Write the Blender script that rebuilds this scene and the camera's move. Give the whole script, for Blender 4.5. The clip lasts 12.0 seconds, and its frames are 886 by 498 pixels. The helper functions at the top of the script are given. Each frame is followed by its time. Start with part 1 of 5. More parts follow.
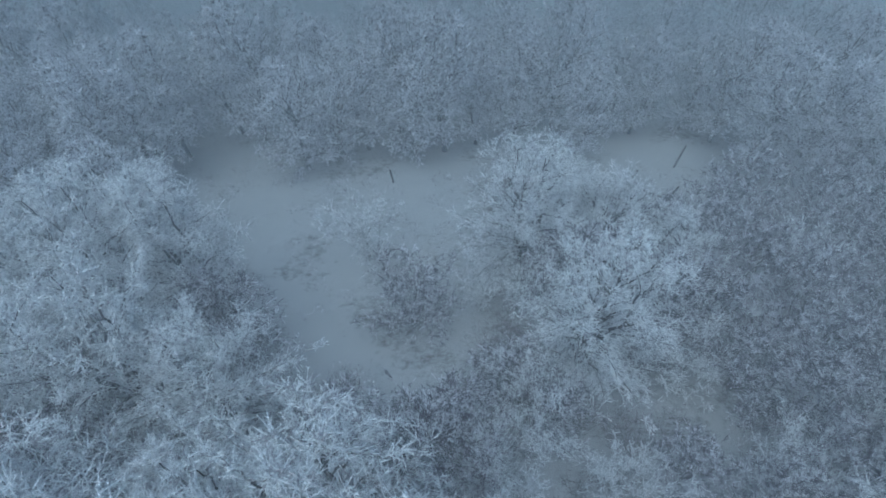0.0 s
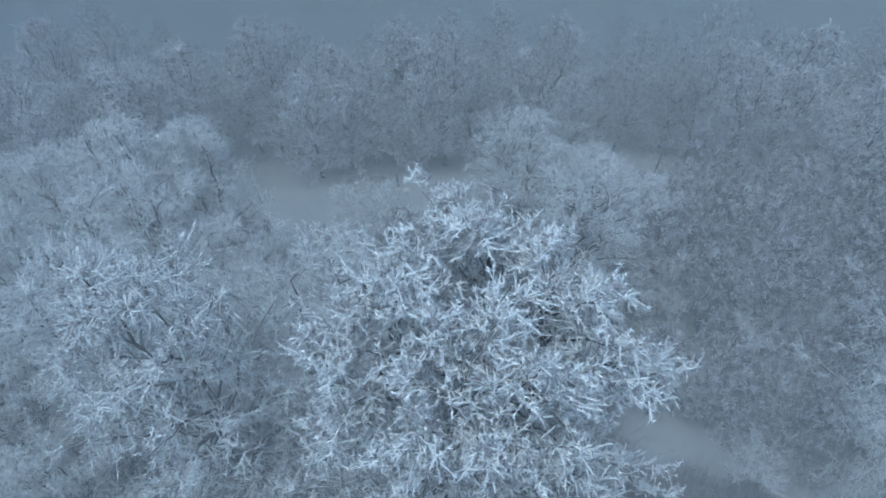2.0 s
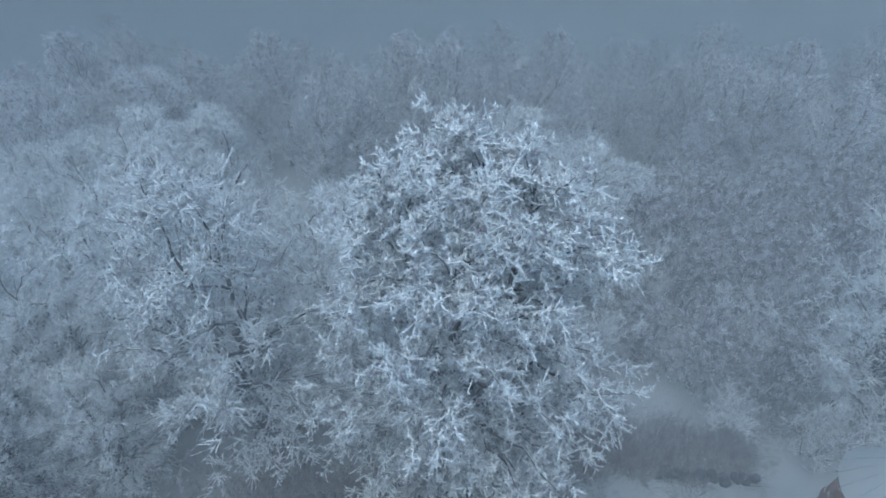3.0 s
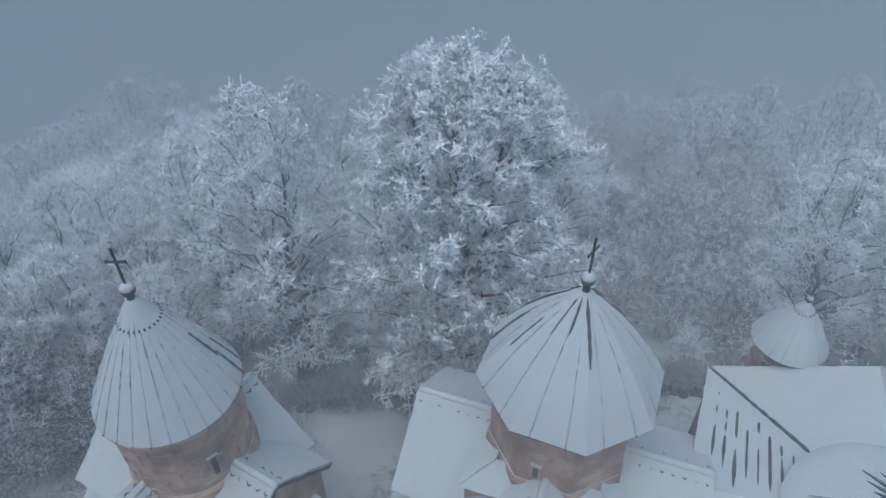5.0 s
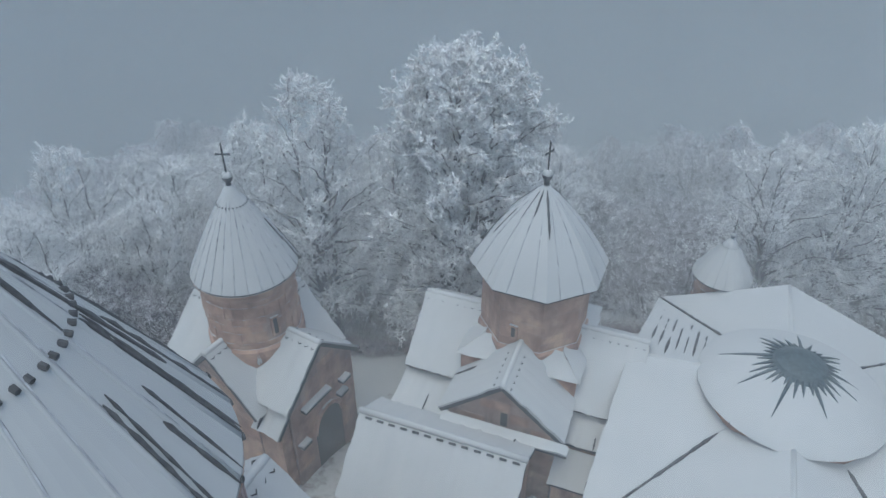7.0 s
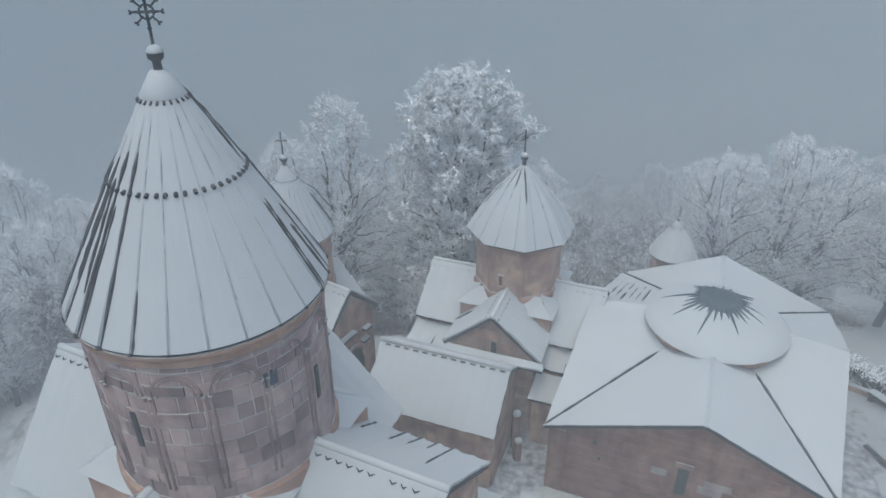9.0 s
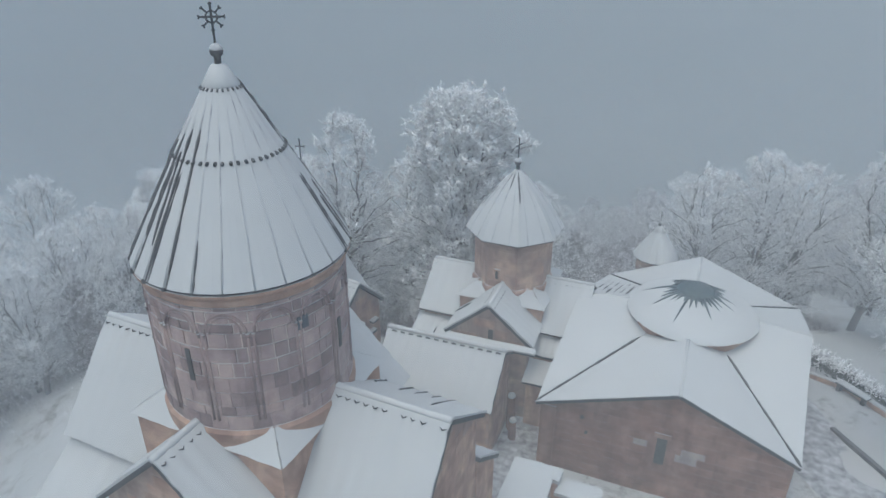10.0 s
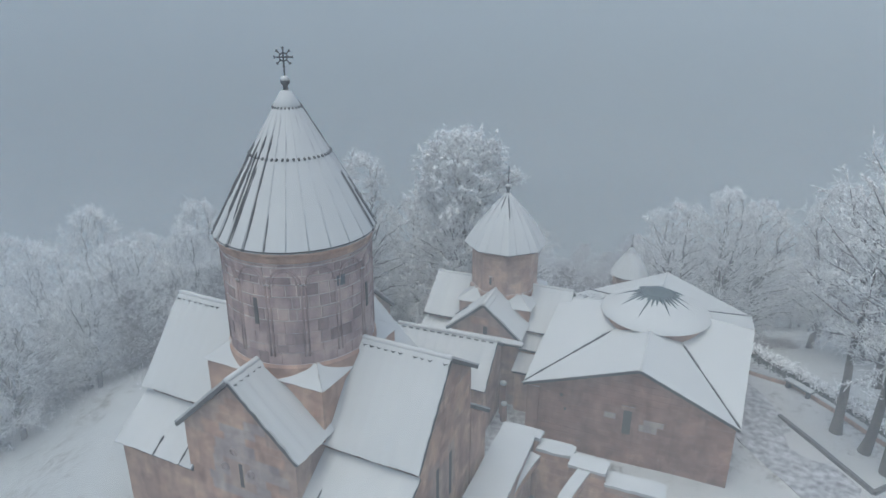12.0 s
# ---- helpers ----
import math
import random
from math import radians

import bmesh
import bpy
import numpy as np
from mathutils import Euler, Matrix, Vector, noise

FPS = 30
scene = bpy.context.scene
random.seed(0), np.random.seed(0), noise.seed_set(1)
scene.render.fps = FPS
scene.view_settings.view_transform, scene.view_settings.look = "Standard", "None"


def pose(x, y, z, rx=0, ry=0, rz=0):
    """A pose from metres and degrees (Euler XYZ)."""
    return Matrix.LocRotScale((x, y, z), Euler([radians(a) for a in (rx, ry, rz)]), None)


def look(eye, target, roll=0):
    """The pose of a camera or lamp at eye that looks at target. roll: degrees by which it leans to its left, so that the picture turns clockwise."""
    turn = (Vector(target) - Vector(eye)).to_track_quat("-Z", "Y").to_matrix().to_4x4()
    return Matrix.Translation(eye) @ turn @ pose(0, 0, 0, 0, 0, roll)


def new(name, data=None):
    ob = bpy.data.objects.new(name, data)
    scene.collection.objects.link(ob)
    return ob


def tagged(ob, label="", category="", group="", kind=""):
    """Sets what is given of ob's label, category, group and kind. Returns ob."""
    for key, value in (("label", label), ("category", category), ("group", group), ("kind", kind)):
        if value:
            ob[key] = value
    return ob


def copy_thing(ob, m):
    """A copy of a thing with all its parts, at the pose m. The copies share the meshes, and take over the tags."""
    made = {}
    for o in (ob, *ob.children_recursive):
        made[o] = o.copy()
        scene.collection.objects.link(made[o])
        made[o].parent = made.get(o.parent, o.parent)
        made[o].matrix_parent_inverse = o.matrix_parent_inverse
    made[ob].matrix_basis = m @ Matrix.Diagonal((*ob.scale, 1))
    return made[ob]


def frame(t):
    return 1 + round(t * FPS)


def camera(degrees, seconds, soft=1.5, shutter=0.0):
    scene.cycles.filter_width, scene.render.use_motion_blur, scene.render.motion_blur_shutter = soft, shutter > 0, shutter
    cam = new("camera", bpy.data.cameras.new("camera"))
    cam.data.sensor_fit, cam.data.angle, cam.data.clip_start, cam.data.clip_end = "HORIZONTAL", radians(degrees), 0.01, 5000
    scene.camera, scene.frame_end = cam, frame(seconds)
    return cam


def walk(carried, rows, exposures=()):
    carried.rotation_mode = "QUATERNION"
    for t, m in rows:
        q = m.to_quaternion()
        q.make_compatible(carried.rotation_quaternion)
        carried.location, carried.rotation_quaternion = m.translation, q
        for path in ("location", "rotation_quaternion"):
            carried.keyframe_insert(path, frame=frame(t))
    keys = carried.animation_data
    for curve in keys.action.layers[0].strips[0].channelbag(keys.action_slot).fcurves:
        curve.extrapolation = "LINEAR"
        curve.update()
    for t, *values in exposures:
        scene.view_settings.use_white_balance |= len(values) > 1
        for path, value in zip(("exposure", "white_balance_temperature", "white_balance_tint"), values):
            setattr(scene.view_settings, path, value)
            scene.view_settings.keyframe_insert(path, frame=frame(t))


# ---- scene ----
cam = camera(66.5, 12.0)
PATH = [
    (0, (-0.581, -2.829, 23.822), (-0.641, -1.804, 22.106), -0.3),
    (0.5, (-0.393, -5.168, 23.817), (-0.459, -4.081, 22.14), -0.4),
    (1, (-0.264, -7.261, 23.881), (-0.335, -6.123, 22.238), -0.5),
    (1.5, (-0.168, -9.392, 23.796), (-0.24, -8.204, 22.189), -0.3),
    (2, (-0.07, -11.385, 23.721), (-0.144, -10.151, 22.149), -0.1),
    (2.5, (0.04, -13.376, 23.735), (-0.037, -12.1, 22.196), 0.1),
    (3, (0.167, -15.408, 23.779), (0.086, -14.092, 22.275), 0.3),
    (3.5, (0.29, -17.406, 23.833), (0.206, -16.049, 22.366), 0.4),
    (3.7, (0.36, -18.269, 23.859), (0.273, -16.895, 22.409), 0.4),
    (5.3, (1.187, -25.626, 23.549), (1.057, -24.096, 22.267), -0.1),
    (5.5, (1.276, -26.448, 23.513), (1.141, -24.902, 22.251), -0.1),
    (6, (1.489, -28.555, 23.489), (1.346, -26.978, 22.267), -0.0),
    (6.5, (1.807, -30.799, 23.482), (1.648, -29.189, 22.306), -0.0),
    (7, (2.084, -32.919, 23.501), (1.915, -31.282, 22.365), 0.0),
    (8.8, (2.888, -40.413, 23.857), (2.698, -38.69, 22.861), -0.3),
    (9, (2.883, -41.116, 23.841), (2.698, -39.382, 22.861), -0.2),
    (9.5, (2.979, -42.944, 23.77), (2.795, -41.187, 22.833), -0.0),
    (10, (3.094, -44.758, 23.711), (2.91, -42.977, 22.82), 0.1),
    (10.5, (3.222, -46.6, 23.698), (3.037, -44.797, 22.853), 0.3),
    (11, (3.363, -48.322, 23.694), (3.176, -46.499, 22.892), 0.4),
    (11.5, (3.578, -50.119, 23.702), (3.387, -48.277, 22.947), 0.4),
    (12, (3.785, -51.787, 23.692), (3.588, -49.932, 22.971), 0.4),
]
walk(cam, [(t, look(eye, target, roll)) for t, eye, target, roll in PATH],
     [(0, 0.18, 4700, -8), (3, 0.26, 4850, -6), (7, 0.53, 5500, -2), (12, 0.68, 5800, -1)])

# ---- light: freezing fog under an overcast sky ----
world = bpy.data.worlds.new("world")
scene.world = world
world.use_nodes = True
wn = world.node_tree.nodes
sky = wn.new("ShaderNodeTexSky")
sky.sky_type, sky.sun_disc = "NISHITA", False
sky.sun_elevation, sky.sun_rotation = radians(74), radians(212)
sky.air_density, sky.dust_density, sky.ozone_density = 1.0, 5.0, 1.0
wn["Background"].inputs["Strength"].default_value = 0.15
world.node_tree.links.new(sky.outputs["Color"], wn["Background"].inputs["Color"])

sun = new("sun", bpy.data.lights.new("sun", "SUN"))
sun.data.energy, sun.data.angle, sun.data.color = 0.5, radians(120), (1.0, 0.96, 0.91)
sun.matrix_world = look((-3, -5, 20.5), (0, 0, 0))

# ---- materials ----
def material(name):
    m = bpy.data.materials.new(name)
    m.use_nodes = True
    nt = m.node_tree
    return m, nt, nt.nodes["Principled BSDF"]


def noise_node(nt, scale, detail=4.0, rough=0.55, coord="Object"):
    tc, n = nt.nodes.new("ShaderNodeTexCoord"), nt.nodes.new("ShaderNodeTexNoise")
    n.inputs["Scale"].default_value, n.inputs["Detail"].default_value = scale, detail
    n.inputs["Roughness"].default_value = rough
    nt.links.new(tc.outputs[coord], n.inputs["Vector"])
    return n.outputs["Fac"]


def ramp(nt, fac, stops):
    r = nt.nodes.new("ShaderNodeValToRGB")
    e = r.color_ramp.elements
    while len(e) < len(stops):
        e.new(0.5)
    for el, (pos, col) in zip(e, stops):
        el.position, el.color = pos, (*col, 1)
    nt.links.new(fac, r.inputs["Fac"])
    return r.outputs["Color"]


def mixed(nt, fac, a, b, blend="MIX"):
    x = nt.nodes.new("ShaderNodeMix")
    x.data_type, x.blend_type = "RGBA", blend
    for sock, v in ((x.inputs[0], fac), (x.inputs[6], a), (x.inputs[7], b)):
        if isinstance(v, (float, int)):
            sock.default_value = v
        elif isinstance(v, tuple):
            sock.default_value = (*v, 1)
        else:
            nt.links.new(v, sock)
    return x.outputs[2]


def math_node(nt, op, a, b=0.0, clamp=False):
    m = nt.nodes.new("ShaderNodeMath")
    m.operation, m.use_clamp = op, clamp
    for sock, v in zip(m.inputs, (a, b)):
        if isinstance(v, (float, int)):
            sock.default_value = v
        else:
            nt.links.new(v, sock)
    return m.outputs[0]


def bumped(nt, bsdf, height, strength=0.4, dist=0.03):
    b = nt.nodes.new("ShaderNodeBump")
    b.inputs["Strength"].default_value, b.inputs["Distance"].default_value = strength, dist
    nt.links.new(height, b.inputs["Height"])
    nt.links.new(b.outputs["Normal"], bsdf.inputs["Normal"])


def lying_snow(nt, wind, low, high, grain=6.0, amount=0.45):
    """How far snow covers a face that is turned as its normal is: 0 bare, 1 covered. wind: the side on which it gathers."""
    g, d = nt.nodes.new("ShaderNodeNewGeometry"), nt.nodes.new("ShaderNodeVectorMath")
    d.operation = "DOT_PRODUCT"
    d.inputs[1].default_value = Vector(wind).normalized()
    nt.links.new(g.outputs["Normal"], d.inputs[0])
    n = math_node(nt, "MULTIPLY", math_node(nt, "SUBTRACT", noise_node(nt, grain, 5), 0.5), amount)
    r = nt.nodes.new("ShaderNodeMapRange")
    r.inputs["From Min"].default_value, r.inputs["From Max"].default_value = low, high
    nt.links.new(math_node(nt, "ADD", d.outputs["Value"], n), r.inputs["Value"])
    return r.outputs["Result"]


SNOW = (0.41, 0.405, 0.392)


def snow_material():
    m, nt, b = material("lying_snow")
    nt.links.new(mixed(nt, noise_node(nt, 0.9, 5), (0.345, 0.345, 0.34), SNOW), b.inputs["Base Color"])
    b.inputs["Roughness"].default_value = 0.85
    b.inputs["Specular IOR Level"].default_value = 0.25
    bumped(nt, b, noise_node(nt, 2.2, 3), 0.15, 0.03)
    return m


def placed_noise(nt, scale, detail, rough=0.6, squash=(1, 1, 1)):
    """Noise over the whole building, so that stains run on from stone to stone."""
    g, mp, n = nt.nodes.new("ShaderNodeNewGeometry"), nt.nodes.new("ShaderNodeMapping"), nt.nodes.new("ShaderNodeTexNoise")
    mp.inputs["Scale"].default_value = squash
    n.inputs["Scale"].default_value, n.inputs["Detail"].default_value, n.inputs["Roughness"].default_value = scale, detail, rough
    nt.links.new(g.outputs["Position"], mp.inputs["Vector"])
    nt.links.new(mp.outputs["Vector"], n.inputs["Vector"])
    return n.outputs["Fac"]


def stone_material(name, cols, spread=0.5, tones=((0.62, 0.60, 0.63), (0.93, 0.92, 0.92), (1.12, 1.08, 1.03))):
    m, nt, b = material(name)
    col = ramp(nt, placed_noise(nt, 0.75, 6, 0.65), [(0.34, cols[0]), (0.5, cols[1]), (0.66, cols[2])])
    patch = ramp(nt, placed_noise(nt, 2.1, 4, 0.6), [(0.36, (0.80, 0.78, 0.79)), (0.52, (1.0, 1.0, 1.0)), (0.68, (1.14, 1.10, 1.05))])
    col = mixed(nt, 0.9, col, patch, "MULTIPLY")
    fine = ramp(nt, placed_noise(nt, 17, 5, 0.7), [(0.3, (0.78, 0.77, 0.77)), (0.7, (1.10, 1.10, 1.10))])
    col = mixed(nt, 0.8, col, fine, "MULTIPLY")
    if spread:
        oi, ge = nt.nodes.new("ShaderNodeObjectInfo"), nt.nodes.new("ShaderNodeNewGeometry")
        r = math_node(nt, "FRACT", math_node(nt, "ADD", oi.outputs["Random"], ge.outputs["Random Per Island"]))
        col = mixed(nt, spread, col, ramp(nt, r, [(0.0, tones[0]), (0.4, tones[1]), (1.0, tones[2])]), "MULTIPLY")
    # water stains that run down the wall
    run = ramp(nt, placed_noise(nt, 1.0, 5, 0.6, (2.0, 2.0, 0.2)), [(0.34, (0.66, 0.64, 0.67)), (0.54, (1.0, 1.0, 1.0))])
    col = mixed(nt, 0.7, col, run, "MULTIPLY")
    # frost caught on the upper faces
    col = mixed(nt, lying_snow(nt, (0, 0, 1), 0.80, 1.0, 6.0, 0.2), col, SNOW)
    nt.links.new(col, b.inputs["Base Color"])
    b.inputs["Roughness"].default_value = 0.9
    b.inputs["Specular IOR Level"].default_value = 0.2
    bumped(nt, b, placed_noise(nt, 20, 6, 0.7), 0.5, 0.02)
    return m


def plain_material(name, a, c, rough=0.8, metal=0.0, scale=8.0):
    m, nt, b = material(name)
    nt.links.new(ramp(nt, noise_node(nt, scale, 5), [(0.3, a), (0.7, c)]), b.inputs["Base Color"])
    b.inputs["Roughness"].default_value, b.inputs["Metallic"].default_value = rough, metal
    bumped(nt, b, noise_node(nt, scale * 3, 4), 0.3, 0.02)
    return m


def bark_material():
    m, nt, b = material("frosted_bark")
    bark = ramp(nt, noise_node(nt, 5, 6, 0.7), [(0.3, (0.02, 0.017, 0.018)), (0.7, (0.075, 0.062, 0.06))])
    cover = lying_snow(nt, (0.3, -0.15, 0.94), 0.42, 0.70, 4.0, 0.6)
    nt.links.new(mixed(nt, cover, bark, SNOW), b.inputs["Base Color"])
    b.inputs["Roughness"].default_value = 0.9
    bumped(nt, b, noise_node(nt, 14, 6, 0.7), 0.7, 0.05)
    return m


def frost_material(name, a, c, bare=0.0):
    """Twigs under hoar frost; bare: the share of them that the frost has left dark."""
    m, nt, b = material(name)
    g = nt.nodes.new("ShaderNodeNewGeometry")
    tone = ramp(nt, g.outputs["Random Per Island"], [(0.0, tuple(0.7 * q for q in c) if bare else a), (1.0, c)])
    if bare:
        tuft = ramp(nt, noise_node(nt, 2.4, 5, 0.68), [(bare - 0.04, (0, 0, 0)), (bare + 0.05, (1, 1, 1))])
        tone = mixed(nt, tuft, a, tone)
    # noise darkens patches of the crown, painting in the shaded gaps between twigs
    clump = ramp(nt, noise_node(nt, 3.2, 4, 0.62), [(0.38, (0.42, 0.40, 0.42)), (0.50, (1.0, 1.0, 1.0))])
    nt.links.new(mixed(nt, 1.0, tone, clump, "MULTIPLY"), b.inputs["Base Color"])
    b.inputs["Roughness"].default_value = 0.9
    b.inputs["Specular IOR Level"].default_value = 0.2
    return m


def ground_material():
    m, nt, b = material("snowed_ground")
    dirt = ramp(nt, noise_node(nt, 3.0, 6, 0.7), [(0.3, (0.06, 0.05, 0.045)), (0.7, (0.16, 0.135, 0.115))])
    n = math_node(nt, "MULTIPLY", noise_node(nt, 0.16, 4, 0.6), 1.0)
    fine = noise_node(nt, 2.2, 7, 0.75)
    r = nt.nodes.new("ShaderNodeMapRange")
    r.inputs["From Min"].default_value, r.inputs["From Max"].default_value = 0.39, 0.50
    nt.links.new(math_node(nt, "ADD", math_node(nt, "MULTIPLY", n, 0.55), math_node(nt, "MULTIPLY", fine, 0.5)), r.inputs["Value"])
    nt.links.new(mixed(nt, r.outputs["Result"], dirt, mixed(nt, noise_node(nt, 0.6), (0.32, 0.32, 0.316), SNOW)), b.inputs["Base Color"])
    b.inputs["Roughness"].default_value = 0.9
    b.inputs["Specular IOR Level"].default_value = 0.2
    bumped(nt, b, fine, 0.5, 0.12)
    return m


M_SNOW = snow_material()
TUFF = [(0.27, 0.168, 0.128), (0.385, 0.252, 0.188), (0.49, 0.34, 0.245)]
M_STONE = stone_material("pink_tuff_stone", TUFF, 0.45)
M_MORTAR = stone_material("pale_mortar", [(0.25, 0.175, 0.145), (0.325, 0.235, 0.19), (0.40, 0.30, 0.24)], 0)
M_DRUM = stone_material("weathered_drum_stone", [(0.27, 0.20, 0.19), (0.345, 0.26, 0.24), (0.42, 0.33, 0.295)], 0.9, ((0.50, 0.47, 0.50), (0.88, 0.86, 0.87), (1.15, 1.12, 1.08)))
M_HALL = stone_material("dark_red_tuff", [(0.165, 0.085, 0.066), (0.235, 0.130, 0.100), (0.31, 0.185, 0.14)], 0.45)
M_HALL_MORTAR = stone_material("red_tuff_mortar", [(0.18, 0.10, 0.078), (0.245, 0.145, 0.113), (0.31, 0.195, 0.15)], 0)
M_JOINT = stone_material("light_lime_joint", [(0.42, 0.34, 0.305), (0.51, 0.43, 0.385), (0.60, 0.52, 0.465)], 0)
M_GREY_PATCH = stone_material("grey_basalt_patch", [(0.27, 0.225, 0.215), (0.33, 0.275, 0.26), (0.39, 0.33, 0.30)], 0.5)
M_SEAM = plain_material("snow_dusted_seam", (0.10, 0.10, 0.11), (0.50, 0.50, 0.51), 0.9, 0, 4.0)
# near-black stands in for the unlit inside of windows, holes and the doorway
M_CORE = plain_material("painted_opening_dark", (0.02, 0.02, 0.022), (0.05, 0.047, 0.045))
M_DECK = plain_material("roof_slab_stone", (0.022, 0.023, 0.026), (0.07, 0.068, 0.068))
M_IRON = plain_material("dark_iron", (0.02, 0.025, 0.03), (0.05, 0.055, 0.06), 0.55, 0.6)
M_GLASS = plain_material("dark_window_pane", (0.03, 0.04, 0.055), (0.06, 0.075, 0.10), 0.2)
M_BARK = bark_material()
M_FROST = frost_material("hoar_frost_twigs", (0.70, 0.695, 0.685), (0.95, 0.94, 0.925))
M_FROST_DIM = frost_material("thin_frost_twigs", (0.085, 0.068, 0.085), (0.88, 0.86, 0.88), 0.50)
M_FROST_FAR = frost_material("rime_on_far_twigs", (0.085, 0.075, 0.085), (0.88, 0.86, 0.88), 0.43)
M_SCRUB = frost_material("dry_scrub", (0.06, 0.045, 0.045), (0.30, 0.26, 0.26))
M_GROUND = ground_material()
# bare earth and snow, darkened further to hold shade from the tree canopy
M_PATH = plain_material("trodden_shaded_ground", (0.10, 0.095, 0.10), (0.42, 0.42, 0.43), 0.9, 0, 2.6)
M_WOOD = plain_material("weathered_wood", (0.06, 0.05, 0.045), (0.16, 0.14, 0.125), 0.9)

# ---- building blocks ----
def mesh_from(name, verts, faces, mat, smooth=False):
    me = bpy.data.meshes.new(name)
    me.from_pydata([tuple(v) for v in verts], [], [tuple(f) for f in faces])
    me.materials.append(mat)
    if smooth:
        me.polygons.foreach_set("use_smooth", [True] * len(me.polygons))
    me.update()
    return me


def part(name, vf, mat, parent, label="", smooth=False, at=None):
    """One mesh object under a thing or a part."""
    ob = new(name, mesh_from(name, vf[0], vf[1], mat, smooth))
    ob.parent = parent
    if at is not None:
        ob.matrix_basis = at
    if label:
        tagged(ob, label=label)
    return ob


def thing(name, m, label, category, group="", kind=""):
    e = new(name)
    e.matrix_basis = m
    return tagged(e, label, category, group, kind)


def joined(*items):
    verts, faces = [], []
    for v, f in items:
        k = len(verts)
        verts += [tuple(p) for p in v]
        faces += [tuple(i + k for i in q) for q in f]
    return verts, faces


def box(x0, x1, y0, y1, z0, z1):
    v = [(x, y, z) for z in (z0, z1) for y in (y0, y1) for x in (x0, x1)]
    return v, [(0, 2, 3, 1), (4, 5, 7, 6), (0, 1, 5, 4), (2, 6, 7, 3), (0, 4, 6, 2), (1, 3, 7, 5)]


def prism(poly, a, b, axis):
    """A polygon (across, up) drawn along axis "x" or "y" from a to b."""
    n = len(poly)
    put = (lambda s, p: (s, p[0], p[1])) if axis == "x" else (lambda s, p: (p[0], s, p[1]))
    v = [put(a, p) for p in poly] + [put(b, p) for p in poly]
    f = [tuple(range(n)), tuple(range(2 * n - 1, n - 1, -1))]
    f += [(i, i + n, (i + 1) % n + n, (i + 1) % n) for i in range(n)]
    return v, f


def lathe(profile, n, phase=0.0, cap=True):
    v, f = [], []
    for r, z in profile:
        v += [(r * math.cos(phase + 2 * math.pi * i / n), r * math.sin(phase + 2 * math.pi * i / n), z) for i in range(n)]
    for k in range(len(profile) - 1):
        f += [(k * n + i, k * n + (i + 1) % n, (k + 1) * n + (i + 1) % n, (k + 1) * n + i) for i in range(n)]
    if cap:
        f += [tuple(range(n - 1, -1, -1)), tuple(range(len(v) - n, len(v)))]
    return v, f


def tube(points, radii, n=6, cap=True):
    pts = [Vector(p) for p in points]
    v, f = [], []
    for k, p in enumerate(pts):
        d = (pts[min(k + 1, len(pts) - 1)] - pts[max(k - 1, 0)]).normalized()
        u = d.cross(Vector((0.13, 0.2, 1) if abs(d.z) < 0.9 else (1, 0.1, 0))).normalized()
        w = d.cross(u)
        r = radii[k] if hasattr(radii, "__len__") else radii
        v += [p + r * (u * math.cos(2 * math.pi * i / n) + w * math.sin(2 * math.pi * i / n)) for i in range(n)]
    for k in range(len(pts) - 1):
        f += [(k * n + i, k * n + (i + 1) % n, (k + 1) * n + (i + 1) % n, (k + 1) * n + i) for i in range(n)]
    if cap:
        f += [tuple(range(n - 1, -1, -1)), tuple(range(len(v) - n, len(v)))]
    return v, f


def slab(a, b, c, d, low, high):
    """A slab over the four corners a b c d (eave, eave, ridge, ridge), from low to high above their plane."""
    a, b, c, d = map(Vector, (a, b, c, d))
    n = (b - a).cross(d - a).normalized()
    v = [p + n * low for p in (a, b, c, d)] + [p + n * high for p in (a, b, c, d)]
    return v, [(3, 2, 1, 0), (4, 5, 6, 7), (0, 1, 5, 4), (1, 2, 6, 5), (2, 3, 7, 6), (3, 0, 4, 7)]


